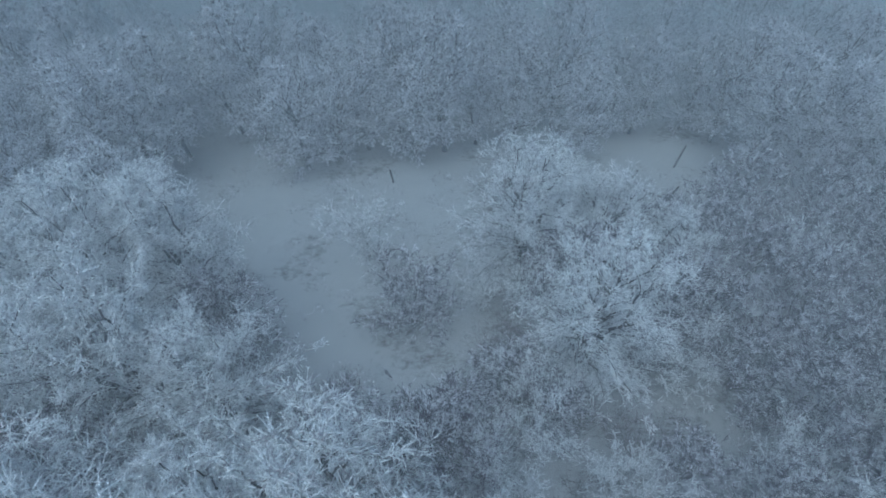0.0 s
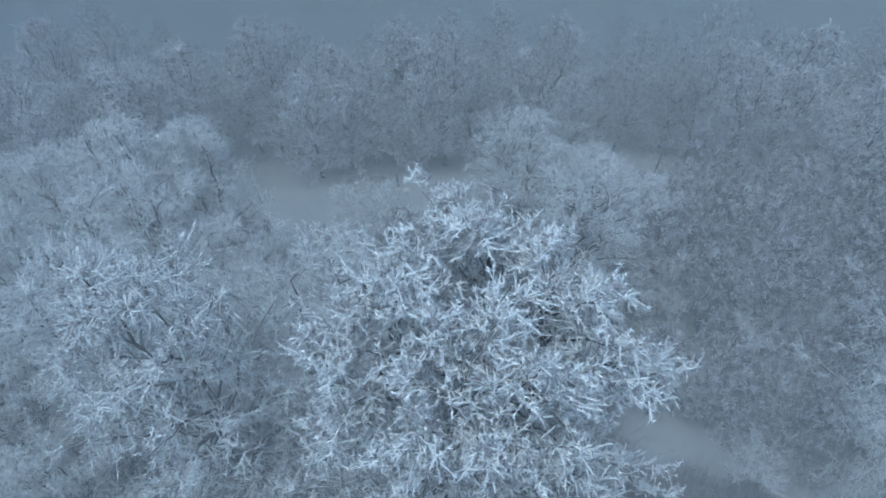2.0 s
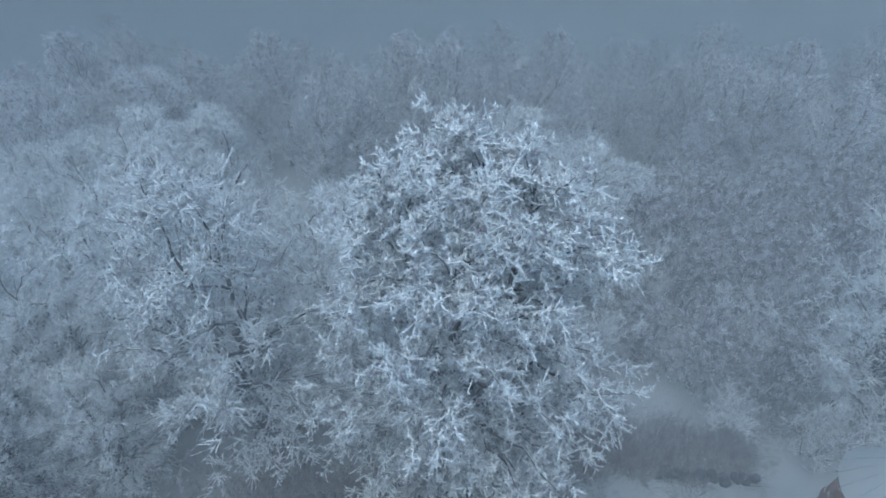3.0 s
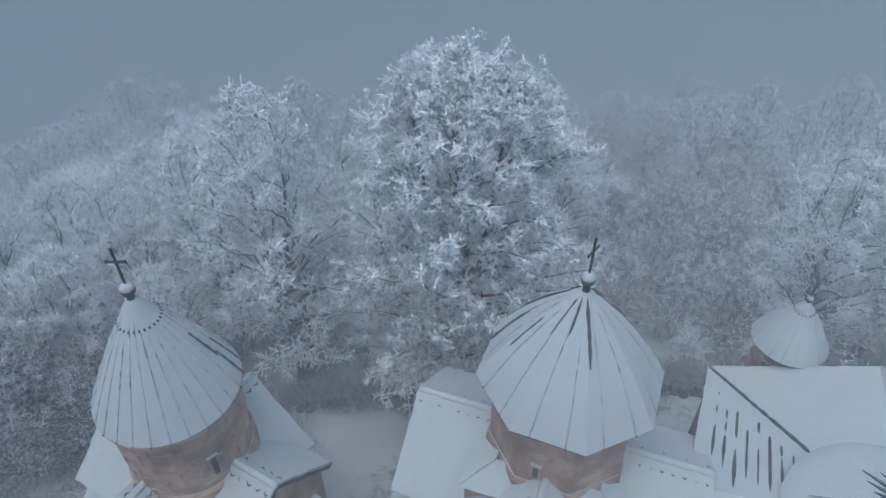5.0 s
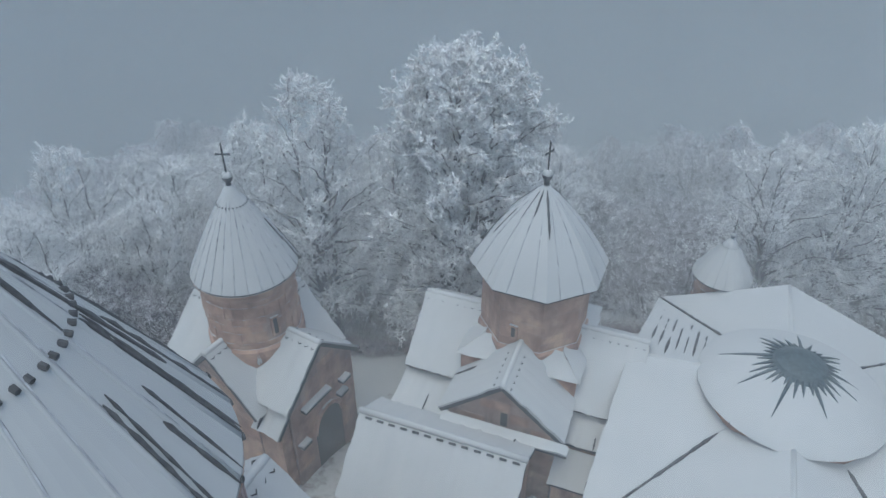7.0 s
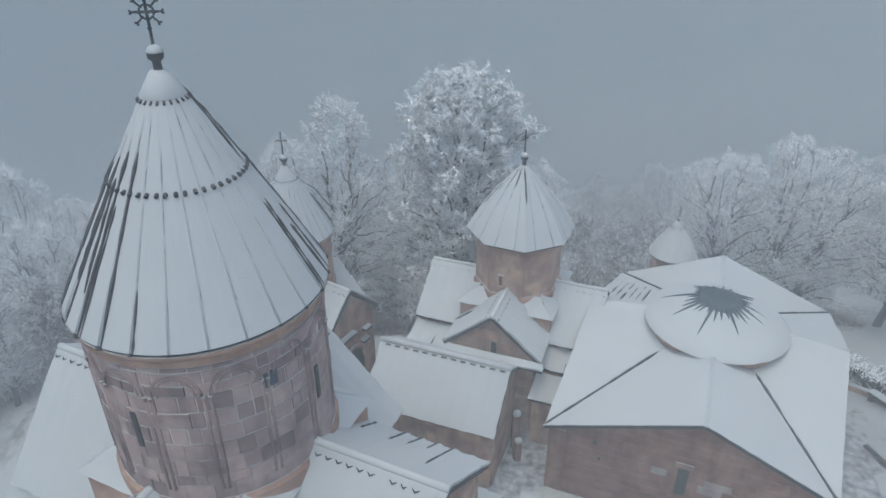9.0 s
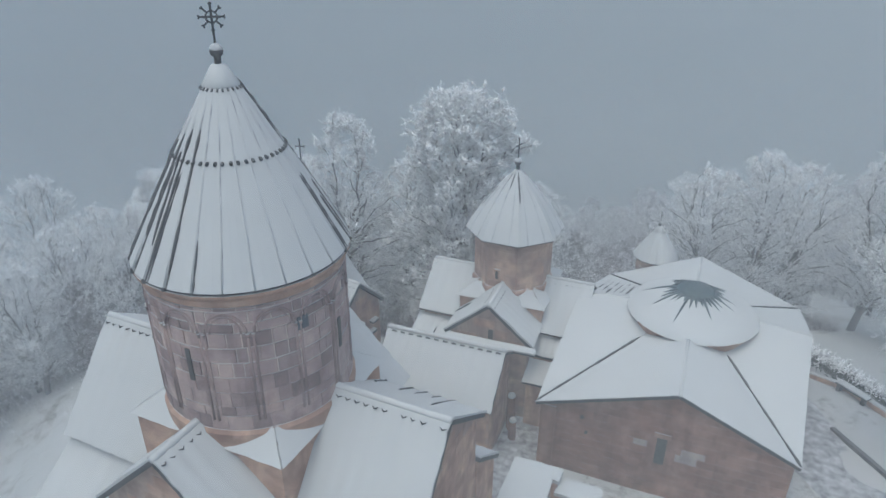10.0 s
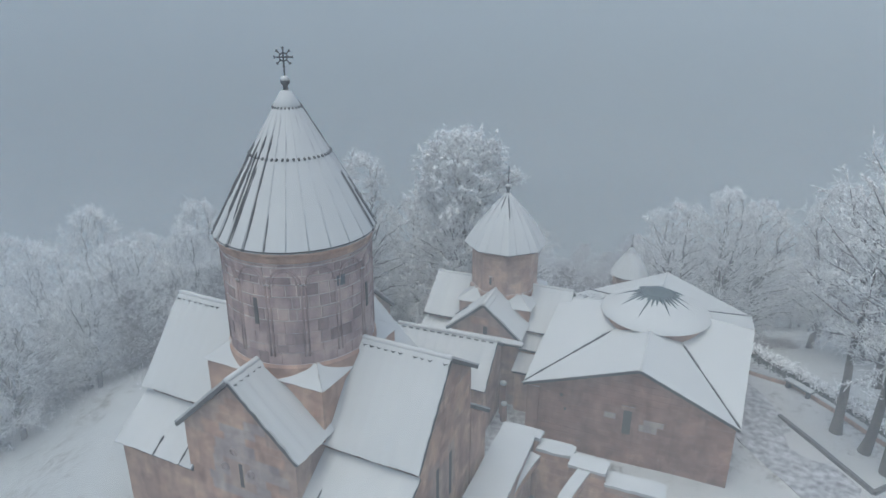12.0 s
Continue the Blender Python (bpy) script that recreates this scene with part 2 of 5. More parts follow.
def blanket(a, b, c, d, low, high, seed, nu=None, nv=None, ribs=0):
    """Snow lying over four corners: thin, a little uneven, ragged at its edges, with the tile ribs under it just showing."""
    a, b, c, d = map(Vector, (a, b, c, d))
    n = (b - a).cross(d - a).normalized()
    wide, deep = (b - a).length, (d - a).length
    nu = nu or max(6, int(wide / 0.13) if ribs else int(wide / 0.22))
    nv = nv or max(5, int(deep / 0.25))
    top, v, f = {}, [], []
    for j in range(nv + 1):
        for i in range(nu + 1):
            s, t = i / nu, j / nv
            p = a.lerp(b, s).lerp(d.lerp(c, s), t)
            e = min(s * wide, (1 - s) * wide, t * deep, 9)
            w = noise.noise(p * 0.9 + Vector((seed, 0, 0))) * 0.5 + noise.noise(p * 3.1 + Vector((0, seed, 0))) * 0.3
            h = high * (1 + 0.5 * w) * (0.75 + 0.25 * min(1, e / 0.10))
            if ribs:
                h += 0.06 * max(0.0, math.cos(2 * math.pi * s * ribs)) ** 4 * (0.7 + 0.8 * noise.noise(Vector((p.x * 0.8, p.y * 0.8, seed))))
            if j == 0 or i in (0, nu):
                g = noise.noise(p * 4.3 + Vector((seed, 7, 0))) * 0.05 + noise.noise(p * 11.0 + Vector((seed, 3, 0))) * 0.03
                p = p + (a - d).normalized() * (g if j == 0 else 0) + (b - a).normalized() * (g if i == nu else -g if i == 0 else 0)
            top[i, j] = len(v)
            v.append(p + n * (low + h))
    for j in range(nv):
        for i in range(nu):
            f.append((top[i, j], top[i + 1, j], top[i + 1, j + 1], top[i, j + 1]))
    rim = [(i, 0) for i in range(nu)] + [(nu, j) for j in range(nv)] + [(i, nv) for i in range(nu, 0, -1)] + [(0, j) for j in range(nv, 0, -1)]
    k = len(v)
    for q in rim:
        p = Vector(v[top[q]])
        v += [p, p - n * (p - a - n * low).dot(n)]
    m = len(rim)
    f += [(k + 2 * i + 1, k + 2 * ((i + 1) % m) + 1, k + 2 * ((i + 1) % m), k + 2 * i) for i in range(m)]
    return v, f


def band(pts, across, width, thick):
    """A strip of rectangular section along the points, as wide as said in the direction across."""
    pts, across = [Vector(p) for p in pts], Vector(across).normalized() * (width / 2)
    v, f = [], []
    for k, p in enumerate(pts):
        d = (pts[min(k + 1, len(pts) - 1)] - pts[max(k - 1, 0)]).normalized()
        n = d.cross(across).normalized()
        n = n * thick if n.z >= 0 else n * -thick
        v += [p - across, p + across, p + across + n, p - across + n]
    for k in range(len(pts) - 1):
        f += [(k * 4 + i, k * 4 + (i + 1) % 4, k * 4 + 4 + (i + 1) % 4, k * 4 + 4 + i) for i in range(4)]
    e = len(v) - 4
    return v, f + [(3, 2, 1, 0), (e, e + 1, e + 2, e + 3)]


def streak(pts, width, seed, n=5):
    """A ragged strip of bare tile: a flattened tube that swells and thins along its way."""
    rnd = random.Random(seed)
    m = len(pts)
    return tube(pts, [width * (0.3 if k in (0, m - 1) else rnd.uniform(0.45, 1.25)) for k in range(m)], n)


def roof_slope(parent, a, b, c, d, seed, ribs=0, rib_share=0.3, snow=0.05):
    """One snowed slope: a stone deck, the snow on it, and tile ribs that stand out of the snow here and there."""
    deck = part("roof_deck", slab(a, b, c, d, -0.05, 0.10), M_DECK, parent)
    part("snow", blanket(a, b, c, d, 0.104, snow, seed, ribs=ribs), M_SNOW, deck, smooth=True)
    rnd = random.Random(seed)
    a, b, c, d = map(Vector, (a, b, c, d))
    n = (b - a).cross(d - a).normalized()
    for i in range(1, ribs):
        if rnd.random() > rib_share:
            continue
        s = i / ribs + 0.06 / (b - a).length
        t0 = rnd.choice((0.0, 0.02, rnd.uniform(0.0, 0.35)))
        t1 = min(0.93, t0 + rnd.uniform(0.2, 0.75))
        lo, hi = a.lerp(b, s), d.lerp(c, s)
        pts = [lo.lerp(hi, t0 + (t1 - t0) * q / 8) + n * (0.14 + snow) for q in range(9)]
        part("tile_rib", streak(pts, 0.045, seed + i), M_DECK, deck, "dark tile rib bare of snow")
    return deck


def ridge_cap(parent, p, q, seed, radius=0.12):
    """Half-round ridge tiles under snow, with the dark mouths of the scalloped tiles beside them."""
    p, q = Vector(p), Vector(q)
    length = (q - p).length
    k = max(4, int(length / 0.30))
    pts = [p.lerp(q, i / k) + Vector((0, 0, 0.11 + 0.02 * noise.noise(Vector((i * 0.7, seed, 0))))) for i in range(k + 1)]
    cap = part("ridge_cap", tube(pts, radius, 8), M_SNOW, parent, smooth=True)
    side = (q - p).normalized().cross(Vector((0, 0, 1)))
    for i in range(k):
        for sgn in (-1, 1):
            m = p.lerp(q, (i + 0.5) / k) + side * sgn * 0.26 + Vector((0, 0, -0.05))
            e = (q - p).normalized() * 0.10
            arc = [m - e - side * sgn * 0.02 + Vector((0, 0, 0.02)), m + side * sgn * 0.06, m + e - side * sgn * 0.02 + Vector((0, 0, 0.02))]
            if noise.noise(Vector((i * 1.3, seed, sgn))) > -0.35:
                part("ridge_tile", tube(arc, [0.014, 0.028, 0.014], 5), M_DECK, cap)
    return cap


BLOCKS = {}


def block_mesh(w, h, depth, mat, gap):
    """A dressed stone with chamfered front edges, its front towards -y; sizes are rounded so that alike stones share a mesh."""
    key = (round(w, 1), round(h, 2), mat.name)
    if key not in BLOCKS:
        w, h, ch = key[0], key[1], 0.006
        x, z = w / 2 - gap, h / 2 - gap
        v = [(-x, depth, -z), (x, depth, -z), (x, depth, z), (-x, depth, z), (-x, 0, -z), (x, 0, -z), (x, 0, z), (-x, 0, z),
             (-x + ch, -ch, -z + ch), (x - ch, -ch, -z + ch), (x - ch, -ch, z - ch), (-x + ch, -ch, z - ch)]
        f = [(0, 1, 5, 4), (1, 2, 6, 5), (2, 3, 7, 6), (3, 0, 4, 7), (4, 5, 9, 8), (5, 6, 10, 9), (6, 7, 11, 10), (7, 4, 8, 11), (8, 9, 10, 11)]
        BLOCKS[key] = mesh_from("stone_block", v, f, mat)
    return BLOCKS[key]


def stone(w, h, m, parent, mat=None, gap=0.004, depth=0.10):
    ob = new("stone_block", block_mesh(w, h, depth, mat or M_STONE, gap))
    ob.parent, ob.matrix_basis = parent, m
    return ob


def masonry_wall(parent, origin, along, inside, u0, u1, z0, z1, course, seed, holes=(), grey=(), mat=None):
    """Courses of dressed stones on an upright wall face. inside(u, z) tells where the face is; the stones stand proud of it."""
    rnd = random.Random(seed)
    along = Vector(along).normalized()
    out = along.cross(Vector((0, 0, 1)))
    face = Matrix(((along.x, -out.x, 0, 0), (along.y, -out.y, 0, 0), (0, 0, 1, 0), (0, 0, 0, 1)))
    z = z0
    while z < z1 - 0.1:
        h = course * rnd.choice((0.85, 1.0, 1.0, 1.15))
        u = u0
        while u < u1 - 0.12:
            w = round(rnd.uniform(0.45, 1.0), 1)
            w = min(w, round(u1 - u, 1))
            if w < 0.2:
                break
            cu, cz = u + w / 2, z + h / 2
            corners = [(cu + sx * w * 0.46, cz + sz * h * 0.46) for sx in (-1, 1) for sz in (-1, 1)]
            free = all(inside(*c) for c in corners)
            clear = not any(x0 < cu + w / 2 and cu - w / 2 < x1 and a < cz + h / 2 and cz - h / 2 < b for x0, x1, a, b in holes)
            if free and clear:
                p = Vector(origin) + along * cu + out * rnd.uniform(0.002, 0.006)
                patch = any(x0 < cu < x1 and a < cz < b for x0, x1, a, b in grey)
                stone(w, h, Matrix.Translation((p.x, p.y, cz)) @ face, parent, M_GREY_PATCH if patch else mat)
            u += w
        z += h


def masonry_ring(parent, radius, z0, z1, course, seed, holes=(), mat=None, gap=0.004):
    """Courses of dressed stones round a drum; holes are (angle, half width, z0, z1)."""
    rnd = random.Random(seed)
    z = z0
    while z < z1 - 0.1:
        h = min(round(course * rnd.choice((0.75, 0.9, 1.0, 1.2, 1.4)), 2), z1 - z)
        a = rnd.uniform(0, 0.3)
        end = a + 2 * math.pi
        while a < end - 0.06:
            w = round(rnd.choice((rnd.uniform(0.25, 0.5), rnd.uniform(0.4, 0.9))), 1)
            da = w / radius
            if end - a < da * 1.3:
                da = end - a
                w = round(da * radius, 1)
            mid = a + da / 2
            hit = any(abs((mid - ha + math.pi) % (2 * math.pi) - math.pi) < hw + da / 2 * 0.7 and hz0 < z + h and z < hz1 for ha, hw, hz0, hz1 in holes)
            if not hit and w > 0.15:
                rr = radius + rnd.uniform(-0.004, 0.012)
                stone(w, h, Matrix.Translation((rr * math.cos(mid), rr * math.sin(mid), z + h / 2)) @ Matrix.Rotation(mid + math.pi / 2, 4, "Z"), parent, mat, gap)
            a += da
        z += h


def cone_roof(parent, n, eave_r, eave_z, top_r, top_z, ring_t, rib, seed, faceted=False, phase=0.0, turned=0.0, lobes=(), bulge=0.06, seam=0.024, streaks=()):
    """A tall stone-tiled cone with tile ribs down it, a course line, and snow that the wind has stripped from some ribs."""
    body = [(eave_r - 0.25, eave_z - 0.10), (eave_r, eave_z - 0.07), (eave_r + 0.02, eave_z + 0.0)]
    at = lambda t: (eave_r + 0.03 + (top_r - eave_r) * t, eave_z + (top_z - eave_z) * t)
    steps = 14
    prof = [(eave_r - 0.05, eave_z - 0.02), (eave_r + 0.03, eave_z)] + [(at(i / steps)[0] + bulge * math.sin(math.pi * i / steps), at(i / steps)[1]) for i in range(1, steps + 1)]
    sides = 8 if faceted else n * 3
    cone = part("cone_roof", lathe(prof, sides, phase), M_SNOW, parent, "steep cone roof under packed snow")
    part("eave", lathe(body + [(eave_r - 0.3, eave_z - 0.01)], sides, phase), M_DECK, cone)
    rnd = random.Random(seed)

    def on(t, ang, off, lift):
        r, z = at(t)
        r = r + bulge * math.sin(math.pi * t)
        a2 = ang + off / max(r, 0.2)
        k = math.cos(math.pi / 8) / math.cos((a2 - phase) % (math.pi / 4) - math.pi / 8) if faceted else 1.0
        r = r * k + lift
        return (r * math.cos(a2), r * math.sin(a2), z + lift * 0.4)

    for i in range(n):
        ang = phase + 2 * math.pi * (i + 0.5 * faceted) / n
        bare = 0.0
        for mid, half, most in lobes:  # where the wind has stripped the ribs: direction, half width, how far
            away = abs((math.degrees(ang + turned) - mid + 180) % 360 - 180)
            bare = max(bare, most * max(0.0, 1 - (away / half) ** 2))
        rr = rib * (0.40 + 0.45 * bare)
        part("tile_rib", tube([on(t, ang, 0, -rr * 0.45) for t in (0.0, 0.25, 0.5, 0.75, 0.97)], [rr, rr, rr * 0.9, rr * 0.75, rr * 0.4], 7), M_SNOW, cone, smooth=True)
        # thin seam of tile beside the rib, dusted with snow
        if seam:
            s1 = rnd.uniform(0.75, 0.92)
            part("tile_seam", streak([on(s1 * q / 26, ang, rr * 0.95, 0.0) for q in range(27)], seam, seed * 70 + i, 4), M_SEAM, cone)
        # runs of the rib that the wind has swept bare
        for off, chance in ((rr * 1.3, 0.10 * (len(lobes) > 1) + 0.95 * bare), (-rr * 1.3, 0.9 * bare - 0.25), (0.19, 0.75 * bare * (len(lobes) > 1))):
            if rnd.random() < chance:
                s0 = 0.0 if rnd.random() < 0.25 + 0.5 * bare else rnd.uniform(0.05, 0.6)
                s1 = min(0.93, s0 + rnd.uniform(0.06, 0.16) + 0.8 * bare * rnd.uniform(0.3, 1.0))
                wide = 0.026 + 0.022 * bare
                if off > 0.15:  # between two ribs, on the lower courses alone
                    s0, s1, wide = s0 * 0.5, min(s1, 0.55), 0.026
                part("bare_rib", streak([on(s0 + (s1 - s0) * q / 12, ang, off, 0.012) for q in range(13)], wide, seed * 50 + i), M_DECK, cone, "dark tile rib bare of snow")
        # the overlapping tile ends at the course line and at the eave
        if not faceted and ring_t < 0.8:
            part("tile_end", tube([on(0.90, ang, 0, -0.02), on(0.888, ang, 0, 0.03)], [0.035, 0.028], 6), M_DECK, cone)
            for off in (-0.09, 0.09):
                part("tile_end", tube([on(ring_t - 0.008, ang, off, -0.02), on(ring_t - 0.018, ang, off, 0.05)], [0.055, 0.045], 6), M_DECK, cone)
        elif not faceted:
            part("tile_end", tube([on(ring_t, ang, 0, -0.02), on(ring_t - 0.012, ang, 0, 0.03)], [0.03, 0.022], 5), M_DECK, cone)
        part("eave_tile", tube([on(0.0, ang, 0, -0.10), on(-0.004, ang, 0, 0.03)], [rr * 1.1, rr * 1.0], 6), M_DECK, cone)
    for deg, s0, s1, wide in streaks:
        part("bare_rib", streak([on(s0 + (s1 - s0) * q / 10, math.radians(deg), 0, 0.01) for q in range(11)], wide, int(deg)), M_DECK, cone, "dark tile rib bare of snow")
    # smooth snow on the top
    if not faceted:
        ct = ring_t if ring_t > 0.8 else 0.905
        (r0, z0), (r1, z1) = at(ct), at(0.96)
        part("snow_cap", lathe([(r0 + 0.02, z0 - 0.02), (r0 + 0.025, z0 + 0.01), (r1 + 0.015, z1), (top_r + 0.02, top_z + 0.02), (0.02, top_z + 0.06)], 20), M_SNOW, cone, smooth=True)
    return cone


def finial(parent, z, size, ornate=False, turn=0.0):
    """A stone ball on a neck, snow on it, and an iron cross."""
    ball = part("finial", lathe([(0.24 * size, z - 0.12), (0.13 * size, z + 0.10 * size), (0.13 * size, z + 0.38 * size), (0.22 * size, z + 0.44 * size),
                                 (0.25 * size, z + 0.56 * size), (0.22 * size, z + 0.68 * size), (0.08 * size, z + 0.76 * size)], 12), M_DECK, parent, smooth=True)
    part("snow_cap", lathe([(0.235 * size, z + 0.62 * size), (0.25 * size, z + 0.66 * size), (0.17 * size, z + 0.78 * size), (0.03, z + 0.85 * size)], 12), M_SNOW, ball, smooth=True)
    zc, h = z + 0.78 * size, 1.45 * size
    m = Matrix.Rotation(turn, 4, "Z")
    bars = [tube([(0, 0, zc), (0, 0, zc + h)], 0.047 * size, 6), tube([(-0.30 * size, 0, zc + h * 0.66), (0.30 * size, 0, zc + h * 0.66)], 0.045 * size, 6)]
    if ornate:
        c = Vector((0, 0, zc + h * 0.66))
        ring = [c + Vector((0.20 * math.cos(a), 0, 0.20 * math.sin(a))) * size for a in [2 * math.pi * i / 14 for i in range(15)]]
        bars.append(tube(ring, 0.032 * size, 5, False))
        for a in [math.pi / 4 * i for i in range(8)]:
            e = c + Vector((math.cos(a), 0, math.sin(a))) * 0.40 * size
            bars.append(tube([c + (e - c) * 0.4, e], 0.032 * size, 5))
            for s in (-0.35, 0.35):
                bars.append(tube([e, e + Vector((math.cos(a + s * 2), 0, math.sin(a + s * 2))) * 0.09 * size], 0.032 * size, 5))
    else:
        for ex, ez in ((-0.30, 0.66), (0.30, 0.66), (0, 1.0)):
            bars.append(lathe([(0.02, zc + h * ez - 0.05 * size), (0.06 * size, zc + h * ez), (0.02, zc + h * ez + 0.05 * size)], 6) if ex == 0 else
                        tube([(ex * size, 0, zc + h * ez - 0.06 * size), (ex * size, 0, zc + h * ez + 0.06 * size)], 0.035 * size, 6))
    part("cross", joined(*bars), M_IRON, parent, "dark iron cross", at=m)
    return ball


def gable_poly(half, eave, ridge, floor):
    return [(-half, floor), (half, floor), (half, eave), (0, ridge), (-half, eave)]


def church(name, label, centre, az, px, pw, peave, qy, qw, qeave, ridge, base_half, base_z, drum_r, drum_top, cone, sides, seed, corners=None, floor=-1.5, blocks=True, slits=(), gable_holes=(), end_holes=(), qridge=None, lobes=(), streaks=(), bulge=0.06, cat="church", old_drum=False, grey=(), back_share=0.16, qback=None, back_eave=None):
    """A small domed church: a long wing and a cross wing under gabled roofs, low corner rooms, a square base, a drum and a cone roof."""
    c = thing(name, pose(centre[0], centre[1], 0, 0, 0, az), label, cat)
    qridge = qridge or ridge - 0.03
    qb = qback or qy
    be = back_eave or peave
    part("wing_wall", prism([(-pw, floor), (pw, floor), (pw, be - 0.05), (0, ridge - 0.12), (-pw, peave - 0.05)], -px, px, "x"), M_MORTAR, c, "pinkish tuff stone walls")
    part("cross_wing_wall", prism(gable_poly(qw, qeave - 0.05, qridge - 0.12, floor), -qy, qb, "y"), M_MORTAR, c)
    o = 0.22  # overhang
    for s in (-1, 1):
        low = peave if s < 0 else be
        e, z = pw + o, low - (ridge - low) / pw * o
        pts = [(-px - o, s * e, z), (px + o, s * e, z), (px + o, 0, ridge), (-px - o, 0, ridge)]
        roof_slope(c, *(pts if s < 0 else [pts[1], pts[0], pts[3], pts[2]]), seed + s + 3, ribs=int(px * 2 / 0.5), rib_share=0.12 if s < 0 else back_share)
    sl = (qridge - qeave) / qw
    for s in (-1, 1):
        e, z = qw + o, qeave - sl * o
        pts = [(s * e, -qy - o, z), (s * e, qb + o, z), (0, qb + o, qridge), (0, -qy - o, qridge)]
        roof_slope(c, *(pts if s > 0 else [pts[1], pts[0], pts[3], pts[2]]), seed + s + 9, ribs=int(qy * 2 / 0.5), rib_share=0.1)
    for a, b in (((-px - o, 0, ridge), (-drum_r * 0.8, 0, ridge)), ((drum_r * 0.8, 0, ridge), (px + o, 0, ridge)),
                 ((0, -qy - o, qridge), (0, -drum_r * 0.8, qridge)), ((0, drum_r * 0.8, qridge), (0, qb + o, qridge))):
        ridge_cap(c, a, b, seed)
    if blocks:
        slope_p, slope_q = (ridge - peave) / pw, (qridge - qeave) / qw
        wall_q = part("gable_face", slab((-qw, -qy - 0.004, floor), (qw, -qy - 0.004, floor), (qw, -qy - 0.004, qeave - 0.3), (-qw, -qy - 0.004, qeave - 0.3), 0.0, 0.004), M_MORTAR, c)
        masonry_wall(wall_q, (0, -qy, 0), (1, 0, 0), lambda u, z: z < qeave - 0.12 + (qw - abs(u)) * slope_q and abs(u) < qw, -qw, qw, max(floor, 1.0), ridge, 0.42, seed + 40, gable_holes, grey)
        wall_p = part("gable_face", slab((px + 0.004, -pw, floor), (px + 0.004, pw, floor), (px + 0.004, pw, peave - 0.3), (px + 0.004, -pw, peave - 0.3), 0.0, 0.004), M_MORTAR, c)
        masonry_wall(wall_p, (px, 0, 0), (0, 1, 0), lambda u, z: z < (peave + (pw + u) * slope_p if u < 0 else be + (pw - u) * (ridge - be) / pw) - 0.12 and abs(u) < pw, -pw, pw, max(floor, 1.0), ridge, 0.42, seed + 41, end_holes)
        # slits are solid boxes, their inner shade put into the colour
        for x0, x1, z0, z1 in gable_holes:
            part("window", box(x0 + 0.03, x1 - 0.03, -qy - 0.013, -qy + 0.25, z0 + 0.04, z1 - 0.04), M_CORE, c, "narrow dark slit window")
        for y0, y1, z0, z1 in end_holes:
            part("window", box(px - 0.25, px + 0.013, y0 + 0.03, y1 - 0.03, z0 + 0.04, z1 - 0.04), M_CORE, c, "narrow dark slit window")
    for k, (x0, x1, y_in, y_out, z_in, z_out) in enumerate(corners or ()):
        # a low corner room under a lean-to roof
        s = 1 if y_out > y_in else -1
        room = part("corner_room", prism([(y_in, floor), (y_out - s * 0.15, floor), (y_out - s * 0.15, z_out - 0.02), (y_in, z_in - 0.1)], x0 + 0.12, x1 - 0.12, "x"), M_STONE, c)
        pts = [(x0, y_out, z_out), (x1, y_out, z_out), (x1, y_in, z_in), (x0, y_in, z_in)]
        roof_slope(c, *(pts if s < 0 else [pts[1], pts[0], pts[3], pts[2]]), seed + 60 + k, ribs=6, rib_share=0.15)
    # square base of the drum, with its snowed corner roofs
    b = base_half
    part("drum_base", box(-b, b, -b, b, base_z - 2.4, base_z), M_STONE, c)
    e = b + 0.12
    rise = base_z + (0.62 if old_drum else 0.6)
    sn = [(-e, -e, base_z + 0.02), (e, -e, base_z + 0.02), (e, e, base_z + 0.02), (-e, e, base_z + 0.02)]
    k = drum_r * 0.72
    ins = [(-k, -k, rise), (k, -k, rise), (k, k, rise), (-k, k, rise)]
    for i in range(4):
        j = (i + 1) % 4
        part("corner_snow", blanket(sn[i], sn[j], ins[j], ins[i], 0.02, 0.04, seed + i, 14, 8), M_SNOW, c)
    # drum
    n = 48 if not sides else sides
    ph = 0 if not sides else math.pi / sides + math.radians(-2.5)
    dz = base_z - 0.4
    core = part("drum", lathe([(drum_r - 0.02, dz), (drum_r - 0.02, drum_top)], n, ph), M_JOINT if old_drum else M_MORTAR, c, "stone drum under the cone roof")
    part("drum_plinth", lathe([(drum_r + 0.10, dz), (drum_r + 0.10, base_z + 0.55), (drum_r + 0.02, base_z + 0.66)], n, ph), M_STONE, c)
    part("cornice", lathe([(drum_r + 0.0, drum_top - 0.42), (drum_r + 0.07, drum_top - 0.36), (drum_r + 0.08, drum_top - 0.2), (drum_r + 0.2, drum_top - 0.05), (drum_r + 0.2, drum_top + 0.02)], n, ph), M_STONE, c)
    for a, z0, z1 in slits:
        m = pose(0, 0, 0, 0, 0, a)
        part("window", box(drum_r - 0.07, drum_r + 0.035, -0.075, 0.075, z0, z1), M_CORE, c, "narrow dark slit window", at=m)
        if not old_drum:
            part("window_surround", joined(box(drum_r - 0.05, drum_r + 0.05, -0.16, -0.08, z0 - 0.06, z1 + 0.08), box(drum_r - 0.05, drum_r + 0.05, 0.08, 0.16, z0 - 0.06, z1 + 0.08),
                                       box(drum_r - 0.05, drum_r + 0.05, -0.08, 0.08, z1, z1 + 0.08)), M_STONE, c, at=m)
